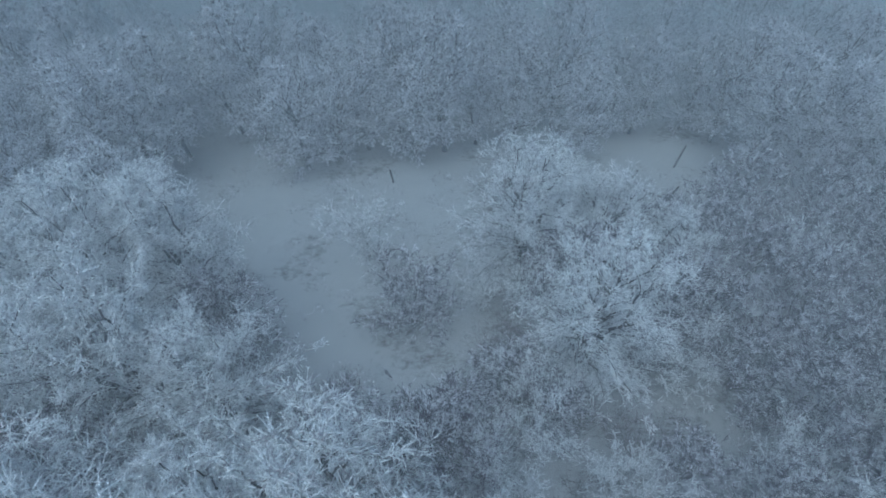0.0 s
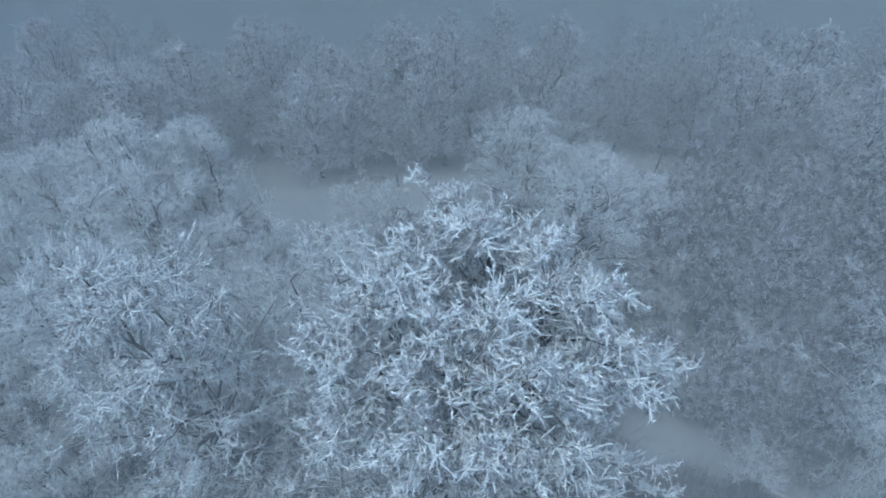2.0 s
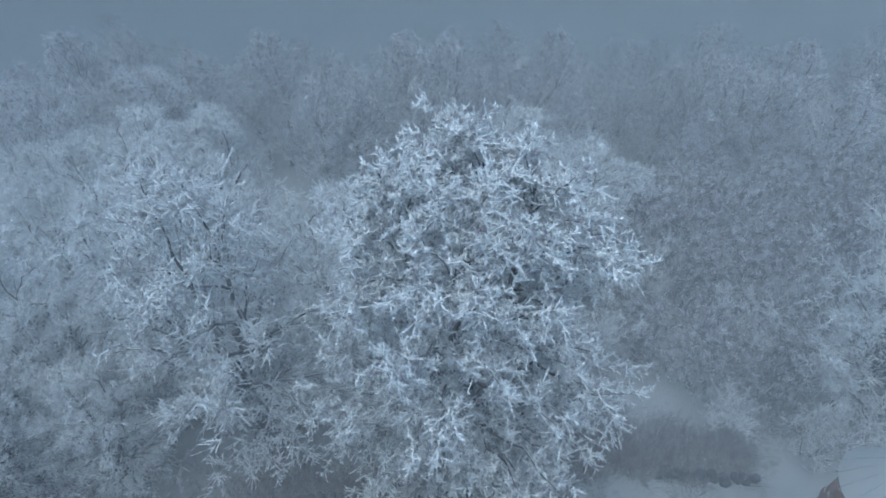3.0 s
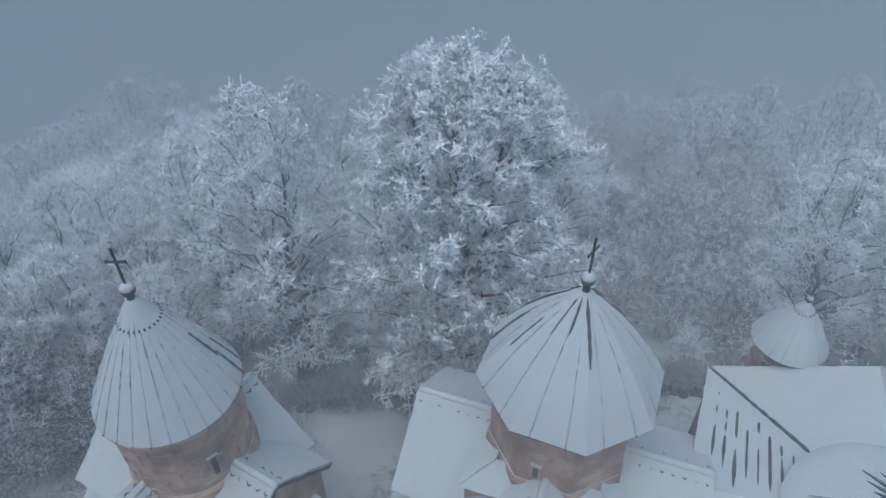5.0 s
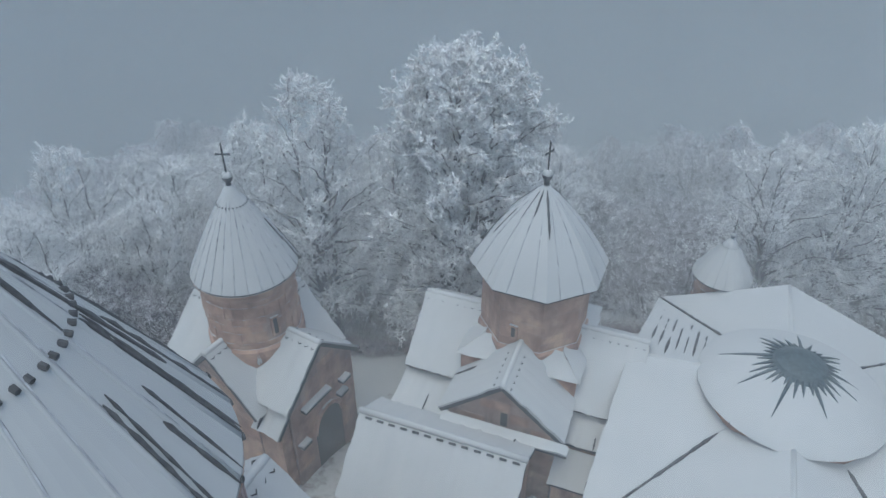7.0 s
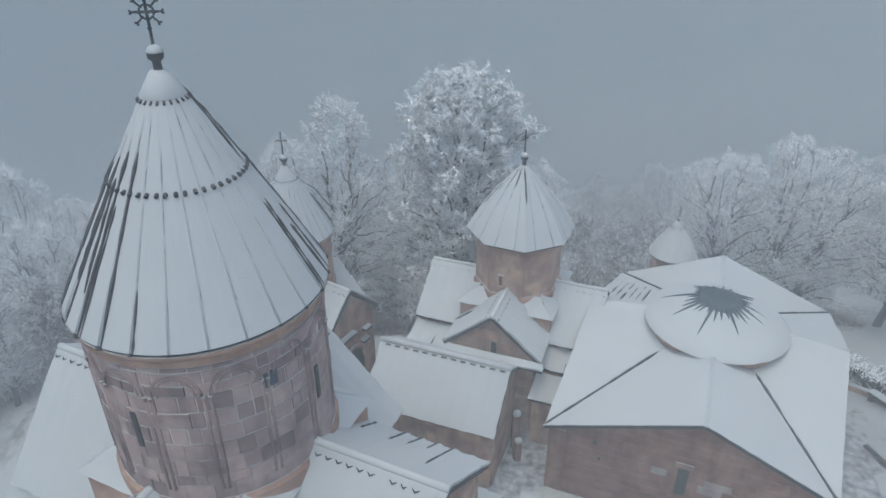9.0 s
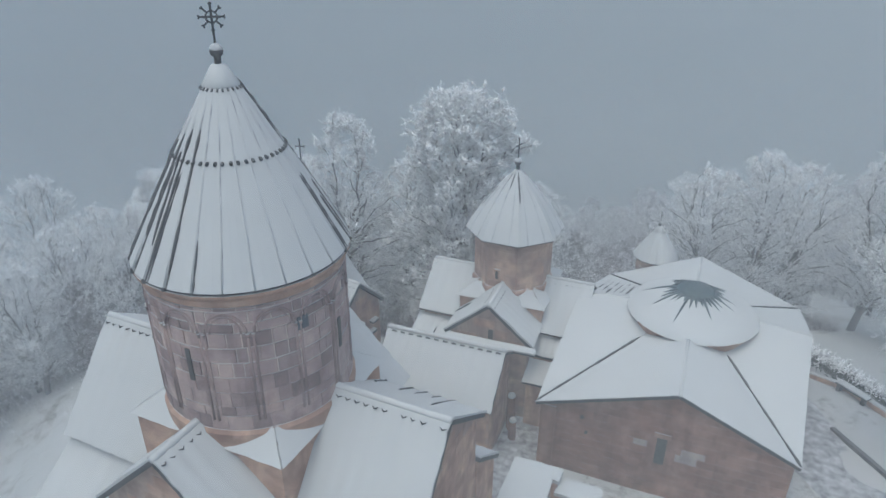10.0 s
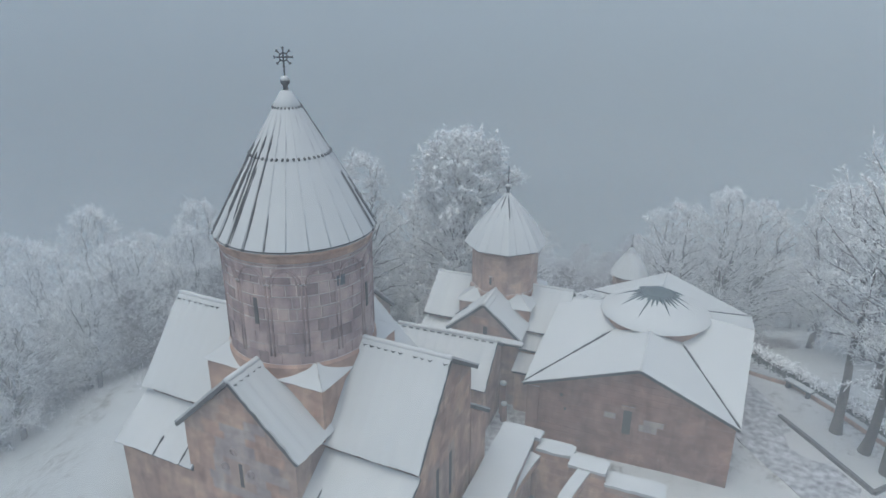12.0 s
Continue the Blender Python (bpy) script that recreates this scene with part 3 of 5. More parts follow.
    if blocks:
        holes = [(math.radians(a), 0.2 / drum_r, z0 - 0.05, z1 + 0.05) for a, z0, z1 in slits]
        if sides:
            apo, half = drum_r * math.cos(math.pi / sides), drum_r * math.sin(math.pi / sides)
            for i in range(sides):
                a = ph + 2 * math.pi * (i + 0.5) / sides
                along = Vector((-math.sin(a), math.cos(a), 0))
                o0 = Vector((apo * math.cos(a), apo * math.sin(a), 0)) - along * half
                masonry_wall(core, o0 - Vector((math.cos(a), math.sin(a), 0)) * 0.02, along, lambda u, z: True, 0.0, half * 2, base_z + 0.66, drum_top - 0.42, 0.40, seed + i)
        else:
            if old_drum:
                # worn lower courses with tight joints, squarer blocks in wide pale joints above
                masonry_ring(core, drum_r - 0.01, base_z + 0.66, 12.3, 0.42, seed, (), M_DRUM, 0.005)
                masonry_ring(core, drum_r - 0.01, 12.3, drum_top - 0.42, 0.40, seed + 1, (), M_DRUM, 0.021)
            else:
                masonry_ring(core, drum_r - 0.01, base_z + 0.66, drum_top - 0.42, 0.36, seed, holes)
    cr, cz, tr, tz, ring_t, ribs, rib = cone
    cone_roof(c, ribs, cr, cz, tr, tz, ring_t, rib, seed, bool(sides), ph, math.radians(az), lobes, bulge, seam=0.015 if old_drum else 0.024, streaks=streaks)
    return c

# ---- ground: a terrace, and the wooded slope that falls away behind it ----
def ground_z(x, y):
    edge = -15.0 + 0.10 * x
    left = max(0.0, -19.0 - x - 0.35 * (y + 20))
    z = 0.25 - 0.30 * max(0.0, min(y - edge, 11.0)) - 0.47 * max(0.0, min(y, 60) - edge - 11.0)
    z -= 0.42 * min(left, 40)
    if y > 60:
        z -= 0.15 * (y - 60)
    z += 0.9 * noise.noise(Vector((x * 0.07, y * 0.07, 3))) * min(1.0, max(0.0, (y + 12) / 20)) + 0.10 * noise.noise(Vector((x * 0.35, y * 0.35, 1)))
    return z


def build_ground():
    xs = [x for x in np.concatenate([np.arange(-500, -60, 40), np.arange(-60, 60, 1.0), np.arange(60, 501, 40)])]
    ys = [y for y in np.concatenate([np.arange(-500, -60, 40), np.arange(-60, 90, 1.0), np.arange(90, 501, 40)])]
    v = [(x, y, ground_z(x, min(y, 130))) for y in ys for x in xs]
    n = len(xs)
    f = [(j * n + i, j * n + i + 1, (j + 1) * n + i + 1, (j + 1) * n + i) for j in range(len(ys) - 1) for i in range(n - 1)]
    tagged(new("ground", mesh_from("ground", v, f, M_GROUND, True)), "snow-covered ground with bare earth patches", "ground", kind="structure")


build_ground()

# ---- the buildings ----
main_church = church("domed_church", "large pink stone church with a snowed conical dome", (-4.57, -27.58), -19, 6.53, 2.47, 7.62, 4.43, 2.63, 8.0, 10.66,
                     2.75, 9.8, 2.90, 14.95, (3.07, 15.06, 0.17, 20.15, 0.58, 24, 0.085), 0, 11,
                     qridge=10.45, corners=((-6.7, -2.5, -2.5, -4.5, 7.05, 5.65), (2.5, 6.7, -2.5, -4.5, 7.05, 5.65), (-6.7, -2.5, 2.5, 4.4, 7.05, 5.65), (2.5, 6.7, 2.5, 4.4, 7.05, 5.65)),
                     slits=((-86.5, 12.1, 13.15), (7, 12.0, 13.0), (83, 11.8, 12.9), (173, 11.8, 12.9)),
                     lobes=((229, 42, 1.0), (48, 52, 1.0), (8, 34, 0.6)), bulge=0.03, back_eave=9.05, old_drum=True, back_share=0.75, grey=((-0.85, 0.5, 6.8, 8.4), (-1.6, 1.2, 5.4, 7.3), (1.1, 2.1, 6.6, 7.3), (0.4, 1.1, 8.5, 9.0)), gable_holes=((-0.12, 0.12, 5.66, 6.84),), end_holes=((-0.9, -0.6, 4.0, 6.2), (0.3, 0.6, 4.0, 6.2)))
finial(main_church, 20.1, 0.72, True, radians(35))
part("window", box(2.86, 2.925, -0.17, 0.17, 13.42, 13.82), M_GLASS, main_church, "small blue-grey window pane", at=pose(0, 0, 0, 0, 0, -21.6))
for gx, gz in ((-0.24, 7.29), (0.49, 6.47), (-0.76, 6.45)):
    ring = [(gx + 0.17 * math.cos(2 * math.pi * i / 16), -4.465, gz + 0.17 * math.sin(2 * math.pi * i / 16)) for i in range(17)]
    relief = part("round_relief", tube(ring, 0.035, 6, False), M_GREY_PATCH, main_church, "round carved stone relief")
    part("boss", tube([(gx, -4.43, gz), (gx, -4.48, gz)], [0.12, 0.07], 10), M_GREY_PATCH, relief)


def drum_arcade(c, radius, count, start, foot, spring, rise):
    """A blind arcade round the drum: paired slim shafts with small capitals, and a double arch over each bay."""
    step = 2 * math.pi / count
    on = lambda a, z, r=radius: (r * math.cos(a), r * math.sin(a), z)
    for i in range(count):
        a = math.radians(start) + i * step
        for off in (-0.026, 0.026):
            shaft = part("shaft", tube([on(a + off, foot), on(a + off, (foot + spring) / 2), on(a + off, spring)], 0.042, 7), M_SHAFT, c, "slim engaged stone shaft", smooth=True)
            part("capital", tube([on(a + off, spring - 0.02, radius + 0.01), on(a + off, spring + 0.09, radius + 0.02)], [0.045, 0.062], 7), M_SHAFT, shaft)
        mid, half = a + step / 2, step / 2 - 0.035
        for grow_in, thick in ((0.0, 0.04), (0.045, 0.03)):
            arc = [on(mid - (half - grow_in) * math.cos(q), spring + 0.1 + (rise - grow_in * 2.2) * math.sin(q)) for q in [math.pi * k / 12 for k in range(13)]]
            part("blind_arch", tube(arc, thick, 6), M_SHAFT, c, "carved blind arch", smooth=True)


M_SHAFT = stone_material("dark_carved_stone", [(0.20, 0.145, 0.14), (0.27, 0.20, 0.185), (0.34, 0.26, 0.235)], 0.4)
drum_arcade(main_church, 2.90, 14, -76, 10.8, 13.62, 0.62)

gregory = church("octagonal_church", "pink stone church with an eight-sided snowed dome", (3.52, -12.54), -15, 4.2, 2.23, 4.69, 4.11, 2.0, 4.93, 6.38,
                 2.2, 5.75, 2.05, 9.02, (2.52, 9.14, 0.09, 12.25, 0.5, 16, 0.06), 8, 23,
                 corners=((-4.4, -2.0, -2.2, -5.6, 4.1, 3.45), (2.0, 4.4, -2.2, -3.4, 4.2, 3.75), (2.0, 4.5, -3.35, -4.7, 3.45, 2.95), (-4.4, -2.0, 2.3, 3.0, 4.0, 3.7), (2.0, 4.4, 2.3, 3.0, 4.0, 3.7)),
                 qridge=6.62, qback=2.5, streaks=((-67, 0.57, 0.97, 0.05), (-100, 0.74, 0.97, 0.035), (-126, 0.68, 0.95, 0.03), (-156, 0.4, 0.72, 0.025), (88, 0.05, 0.93, 0.05), (68, 0.2, 0.95, 0.045), (110, 0.02, 0.9, 0.055), (128, 0.05, 0.6, 0.05), (152, 0.1, 0.9, 0.05), (170, 0.0, 0.55, 0.045), (40, 0.3, 0.95, 0.04)), bulge=0.20, gable_holes=((-0.05, 0.25, 4.6, 5.3),), slits=((-98, 7.0, 7.45),))
finial(gregory, 12.2, 0.74, False, radians(70))

stephen = church("small_church", "small pink stone church with a ribbed snowed cone roof", (-7.20, -13.70), -25, 3.0, 1.85, 4.8, 2.4, 1.8, 4.45, 6.5,
                 1.18, 5.65, 1.72, 8.90, (1.90, 9.0, 0.11, 12.25, 0.82, 26, 0.05), 0, 31,
                 corners=((1.7, 3.0, -1.8, -2.5, 4.3, 3.6), (-3.0, -1.7, -1.8, -2.6, 4.3, 3.7)), slits=((-18, 6.8, 7.5),), lobes=((20, 26, 0.55),), floor=-2.5)
finial(stephen, 12.15, 0.74, False, radians(30))


def add_porch(c):
    """The arched side door of the small church, with small snowed ledges over it."""
    x = 3.0
    arch = [(x + 0.03, 0.1 + 0.85 * math.cos(a), 2.2 + 0.95 * math.sin(a)) for a in [math.pi * i / 10 for i in range(11)]]
    part("door_arch", tube(arch, 0.12, 6), M_STONE, c)
    # solid doorway, painted near-black as an unlit interior
    part("doorway", joined(prism([(0.1 - 0.8, -1.5), (0.1 + 0.8, -1.5), (0.1 + 0.8, 2.2)] + [(0.1 + 0.8 * math.cos(a), 2.2 + 0.9 * math.sin(a)) for a in [math.pi * i / 8 for i in range(1, 8)]] + [(0.1 - 0.8, 2.2)], x - 0.4, x + 0.02, "x")), M_CORE, c, "dark arched doorway")
    for y0, y1, z in ((-1.3, 0.2, 4.0), (0.9, 1.4, 3.7), (0.7, 1.2, 3.1), (-1.7, -1.2, 2.4)):
        ledge = part("ledge", box(x - 0.05, x + 0.28, y0, y1, z, z + 0.10), M_DECK, c)
        part("snow", blanket((x - 0.02, y0, z + 0.10), (x + 0.28, y0, z + 0.10), (x + 0.28, y1, z + 0.10), (x - 0.02, y1, z + 0.10), 0.003, 0.09, y0, 4, 6), M_SNOW, ledge, smooth=True)


add_porch(stephen)


def build_hall(c, az):
    """The low hall in front of the eight-sided church."""
    h = thing("low_hall", pose(3.52, -12.54, 0, 0, 0, az), "low pink stone hall with a snowed pitched roof", "hall")
    part("wall", prism([(-7.85, -1.5), (-4.55, -1.5), (-4.55, 4.45), (-5.95, 5.28), (-7.85, 3.62)], -4.35, 1.25, "x"), M_MORTAR, h)
    roof_slope(h, (-4.55, -8.1, 3.48), (1.42, -8.1, 3.48), (1.42, -5.95, 5.36), (-4.55, -5.95, 5.36), 71, ribs=9, rib_share=0.0)
    roof_slope(h, (1.42, -4.42, 4.40), (-4.55, -4.42, 4.40), (-4.55, -5.95, 5.36), (1.42, -5.95, 5.36), 72, ribs=9, rib_share=0.1)
    cap = part("ridge_cap", tube([(-4.6, -5.95, 5.52), (-1.5, -5.95, 5.54), (1.45, -5.95, 5.52)], 0.12, 8), M_SNOW, h, smooth=True)
    for i in range(13):
        x = -4.3 + i * 0.44
        part("ridge_tile", slab((x, -6.16, 5.40), (x + 0.24, -6.16, 5.40), (x + 0.24, -6.10, 5.46), (x, -6.10, 5.46), -0.02, 0.03), M_DECK, cap)
    face = part("front_face", slab((-4.35, -7.854, -1.5), (1.25, -7.854, -1.5), (1.25, -7.854, 3.4), (-4.35, -7.854, 3.4), 0.0, 0.003), M_MORTAR, h)
    masonry_wall(face, (0, -7.85, 0), (1, 0, 0), lambda u, z: z < 3.5, -4.35, 1.25, 0.6, 3.5, 0.40, 5)
    side = part("end_face", slab((1.254, -7.85, -1.5), (1.254, -4.55, -1.5), (1.254, -4.55, 3.4), (1.254, -7.85, 3.4), 0.0, 0.003), M_MORTAR, h)
    masonry_wall(side, (1.25, 0, 0), (0, 1, 0), lambda u, z: z < min(3.55 + (u + 7.85) * 0.87, 4.4 + (-4.55 - u) * 0.6), -7.85, -4.55, 0.6, 5.2, 0.40, 6)
    ledge = part("gable_ledge", box(-2.1, 2.5, -4.75, -4.36, 4.62, 4.72), M_DECK, h)
    part("snow", blanket((-2.1, -4.75, 4.72), (2.5, -4.75, 4.72), (2.5, -4.36, 4.78), (-2.1, -4.36, 4.78), 0.003, 0.10, 8, 16, 4), M_SNOW, ledge, smooth=True)


build_hall(gregory, -15)


def build_gavit():
    """The great vestibule: four gables under a folded roof, with an eight-sided lantern from whose top the snow has melted."""
    g = thing("vestibule_hall", pose(12.15, -15.27, 0, 0, 0, -16.3), "square pink stone hall with a folded snowed roof", "hall")
    x0, x1, y0, zc, za = -5.5, 5.0, -6.55, 3.85, 6.02
    cx, cy, top = 0.2, 0.1, 6.40
    mids = [(0.24, y0, za), (5.25, 0.05, za), (0.3, 6.3, za), (-5.0, 0.0, za)]
    cors = [(x0, y0, zc), (x1, y0, zc), (5.6, 6.3, zc), (-4.5, 6.35, zc)]
    for k, (a, m, b) in enumerate(((cors[0], mids[0], cors[1]), (cors[1], mids[1], cors[2]), (cors[2], mids[2], cors[3]), (cors[3], mids[3], cors[0]))):
        v = [Vector((a[0], a[1], -1.5)), Vector((b[0], b[1], -1.5)), Vector(b) - Vector((0, 0, 0.1)), Vector(m) - Vector((0, 0, 0.1)), Vector(a) - Vector((0, 0, 0.1))]
        n = Vector((b[0] - a[0], b[1] - a[1], 0)).cross(Vector((0, 0, 1))).normalized()
        verts = v + [p - n * 0.7 for p in v]
        faces = [(0, 1, 2, 3, 4), (9, 8, 7, 6, 5)] + [(i, i + 5, (i + 1) % 5 + 5, (i + 1) % 5) for i in range(5)]
        w = part("gable_wall", (verts, faces), M_HALL_MORTAR, g, "pinkish stone gable wall")
        if k == 0:
            half = (x1 - x0) / 2
            mid = (x0 + x1) / 2
            ins = lambda u, z: z < zc - 0.2 + (za - zc) * (1 - abs(u - cx) / (half + 0.2)) and x0 < u < x1
            masonry_wall(w, (0, y0, 0), (1, 0, 0), ins, x0, x1, 0.2, za, 0.40, 77, ((-0.37, 0.17, 2.0, 3.55),), ((-1.15, -0.5, 2.55, 3.05), (0.5, 1.3, 2.5, 3.05)), M_HALL)
            # solid box at the wall face; its colour gives the darkness of an opening
            part("window", box(-0.33, 0.09, y0 - 0.006, y0 + 0.3, 2.06, 3.5), M_CORE, w, "narrow dark window opening")
            part("window_lintel", box(-0.47, 0.23, y0 - 0.05, y0 + 0.1, 3.5, 3.75), M_STONE, w)
            for hx, hz in ((-3.35, 2.75), (-3.6, 3.55)):
                part("wall_hole", box(hx - 0.07, hx + 0.07, y0 - 0.02, y0 + 0.1, hz - 0.1, hz + 0.1), M_CORE, w)
    c = Vector((cx, cy, top))
    ring = [cors[0], mids[0], cors[1], mids[1], cors[2], mids[2], cors[3], mids[3]]
    grow_out = lambda p: Vector(p) + Vector((p[0] - cx, p[1] - cy, 0)).normalized() * 0.28 + Vector((0, 0, -0.03))
    for i in range(8):
        a, b = grow_out(ring[i]), grow_out(ring[(i + 1) % 8])
        near = lambda p: c + (p - c) * 0.12
        roof_slope(g, a, b, near(b), near(a), 90 + i)
    rnd = random.Random(6)
    for k in range(9):
        t = 0.05 + 0.062 * k
        hi, lo = Vector(mids[3]).lerp(c, t), Vector(cors[3]).lerp(c, t)
        t0, t1 = rnd.uniform(0.06, 0.3), rnd.uniform(0.7, 0.95)
        part("tile_rib", streak([hi.lerp(lo, t0 + (t1 - t0) * q / 8) + Vector((0, 0, 0.15)) for q in range(9)], 0.06, k), M_DECK, g, "dark tile rib bare of snow")
    for i in (1, 3, 5, 7):
        a = grow_out(ring[i])
        part("ridge_snow", tube([a.lerp(c, t) + Vector((0, 0, 0.06)) for t in (0.0, 0.3, 0.6)], 0.11, 8), M_SNOW, g, smooth=True)
    for i in (0, 2, 4, 6):
        a = grow_out(ring[i])
        pts = [a.lerp(c, 0.64 * k / 24) + Vector((0, 0, 0.19)) for k in range(25)]
        part("valley_flashing", streak(pts, 0.062, 300 + i, 6), M_DECK, g, "dark valley seam bare of snow")
    # lantern
    lan = thing("lantern", pose(cx, cy, 0.17), "", "")
    for key in ("label", "category", "group", "kind"):
        if key in lan:
            del lan[key]
    lan.parent = g
    part("lantern_wall", lathe([(2.86, 4.4), (2.86, 6.0)], 40), M_STONE, lan)
    part("lantern_eave", lathe([(2.8, 5.97), (3.0, 6.02), (3.02, 6.1)], 40), M_DECK, lan)
    # low dome of snow, a little uneven, with faint tile ribs under it
    rings, turns, v, f = 16, 96, [], []
    for k in range(rings + 1):
        t = k / rings
        for i in range(turns):
            a = 2 * math.pi * i / turns
            r = 3.08 * (1 - t) + 0.02 + (0.03 * noise.noise(Vector((9 * math.cos(a), 9 * math.sin(a), 2))) if k == 0 else 0)
            rib = 0.035 * max(0.0, math.cos(12 * a)) ** 6 * (1 - t) * (0.5 + noise.noise(Vector((2 * math.cos(a), 2 * math.sin(a), 5))))
            z = 6.13 + 1.22 * (0.35 * t + 0.65 * math.sin(math.pi / 2 * t)) + rib + 0.03 * noise.noise(Vector((r * math.cos(a), r * math.sin(a), 4)))
            v.append((r * math.cos(a), r * math.sin(a), z if k else 6.06))
    for k in range(rings):
        f += [(k * turns + i, k * turns + (i + 1) % turns, (k + 1) * turns + (i + 1) % turns, (k + 1) * turns + i) for i in range(turns)]
    f.append(tuple(range(len(v) - turns, len(v))))
    part("lantern_roof", (v, f), M_SNOW, lan, smooth=True)
    for i in range(24):
        a = 2 * math.pi * (i + 0.5) / 24
        part("eave_tile", tube([(2.96 * math.cos(a), 2.96 * math.sin(a), 6.06), (3.07 * math.cos(a), 3.07 * math.sin(a), 6.05)], [0.045, 0.04], 6), M_DECK, lan)
    # bare tiles round the warm opening
    rnd = random.Random(4)
    part("bare_tiles", lathe([(1.06, 6.98), (1.0, 7.10), (0.78, 7.30), (0.45, 7.46), (0.2, 7.53), (0.03, 7.55)], 24), M_BARE, lan, "bare dark tiles where snow melted")
    for i in range(34):
        a = 2 * math.pi * i / 34 + rnd.uniform(-0.05, 0.05)
        r1 = rnd.uniform(1.15, 1.75) if i % 4 else rnd.uniform(1.8, 2.6)
        zz = lambda r: 6.13 + 1.22 * (0.35 * (1 - r / 3.1) + 0.65 * math.sin(math.pi / 2 * (1 - r / 3.1))) + 0.01
        part("bare_rib", tube([(r * math.cos(a), r * math.sin(a), zz(r)) for r in (0.85, (0.85 + r1) / 2, r1)], [0.085, 0.055, 0.015], 5), M_BARE, lan)
    return g


M_BARE = plain_material("bare_wet_tile", (0.015, 0.03, 0.036), (0.05, 0.075, 0.085), 0.6)
build_gavit()


def build_chapel():
    c = thing("round_chapel", pose(12.13, -7.24, 0), "small stone belfry with a ribbed snowed cone roof", "chapel")
    core = part("wall", lathe([(1.0, -4.0), (1.0, 5.2)], 32), M_MORTAR, c)
    masonry_ring(core, 1.0, 3.2, 5.0, 0.36, 8)
    part("cornice", lathe([(1.0, 4.95), (1.12, 5.05), (1.14, 5.2)], 32), M_STONE, c)
    cone_roof(c, 18, 1.27, 5.22, 0.08, 7.1, 0.84, 0.035, 12, seam=0.012)
    finial(c, 7.02, 0.46, False, radians(40))


build_chapel()


def wall_piece(parent, x0, x1, y0, y1, z0, z1, seed, name="wall_section", snow=0.2):
    w = part(name, box(x0, x1, y0, y1, z0, z1), M_MORTAR, parent)
    masonry_wall(w, (0, y0, 0), (1, 0, 0), lambda u, z: z < z1, x0, x1, max(z0, 0.3), z1, 0.36, seed)
    part("snow", blanket((x0 - 0.05, y0 - 0.05, z1), (x1 + 0.05, y0 - 0.05, z1), (x1 + 0.05, y1 + 0.05, z1), (x0 - 0.05, y1 + 0.05, z1), 0.004, snow, seed), M_SNOW, w, smooth=True)


def build_ruin():
    """Roofless rooms before the great hall: stepped wall tops and broken arches under snow."""
    r = thing("ruined_chambers", pose(12.23, -15.41, 0, 0, 0, -16.5), "roofless ruined stone chambers with snow on the walls", "ruin")
    wall_piece(r, -5.65, -4.0, -15.9, -10.15, -0.5, 3.55, 201)
    wall_piece(r, -4.0, -3.75, -10.75, -10.15, -0.5, 3.55, 202)
    wall_piece(r, -3.75, -2.1, -10.95, -10.2, -0.5, 3.15, 203)
    wall_piece(r, -2.1, -0.45, -11.6, -10.8, -0.5, 3.2, 204)
    wall_piece(r, -0.4, 2.15, -11.7, -10.85, -0.5, 2.75, 205)
    wall_piece(r, 2.15, 5.0, -11.9, -11.0, -0.5, 2.1, 206)
    for x, turn, reach in ((-1.30, -0.30, 3.6), (-3.75, -0.22, 4.2)):
        arc = [(x + turn * reach * q, -11.35 - reach * q, 0.4 + 2.45 * math.sqrt(max(0.0, 1 - q * q))) for q in [math.sin(math.pi / 2 * i / 11) for i in range(12)]]
        rib = part("broken_arch", band(arc, (1, turn, 0), 0.55, 0.34), M_STONE, r)
        top = [(p[0], p[1], p[2] + 0.345) for p in arc[:8]]
        part("snow", band(top, (1, turn, 0), 0.56, 0.07), M_SNOW, rib)
    wall_piece(r, -2.6, -1.2, -16.2, -15.6, -0.5, 2.4, 207)


build_ruin()


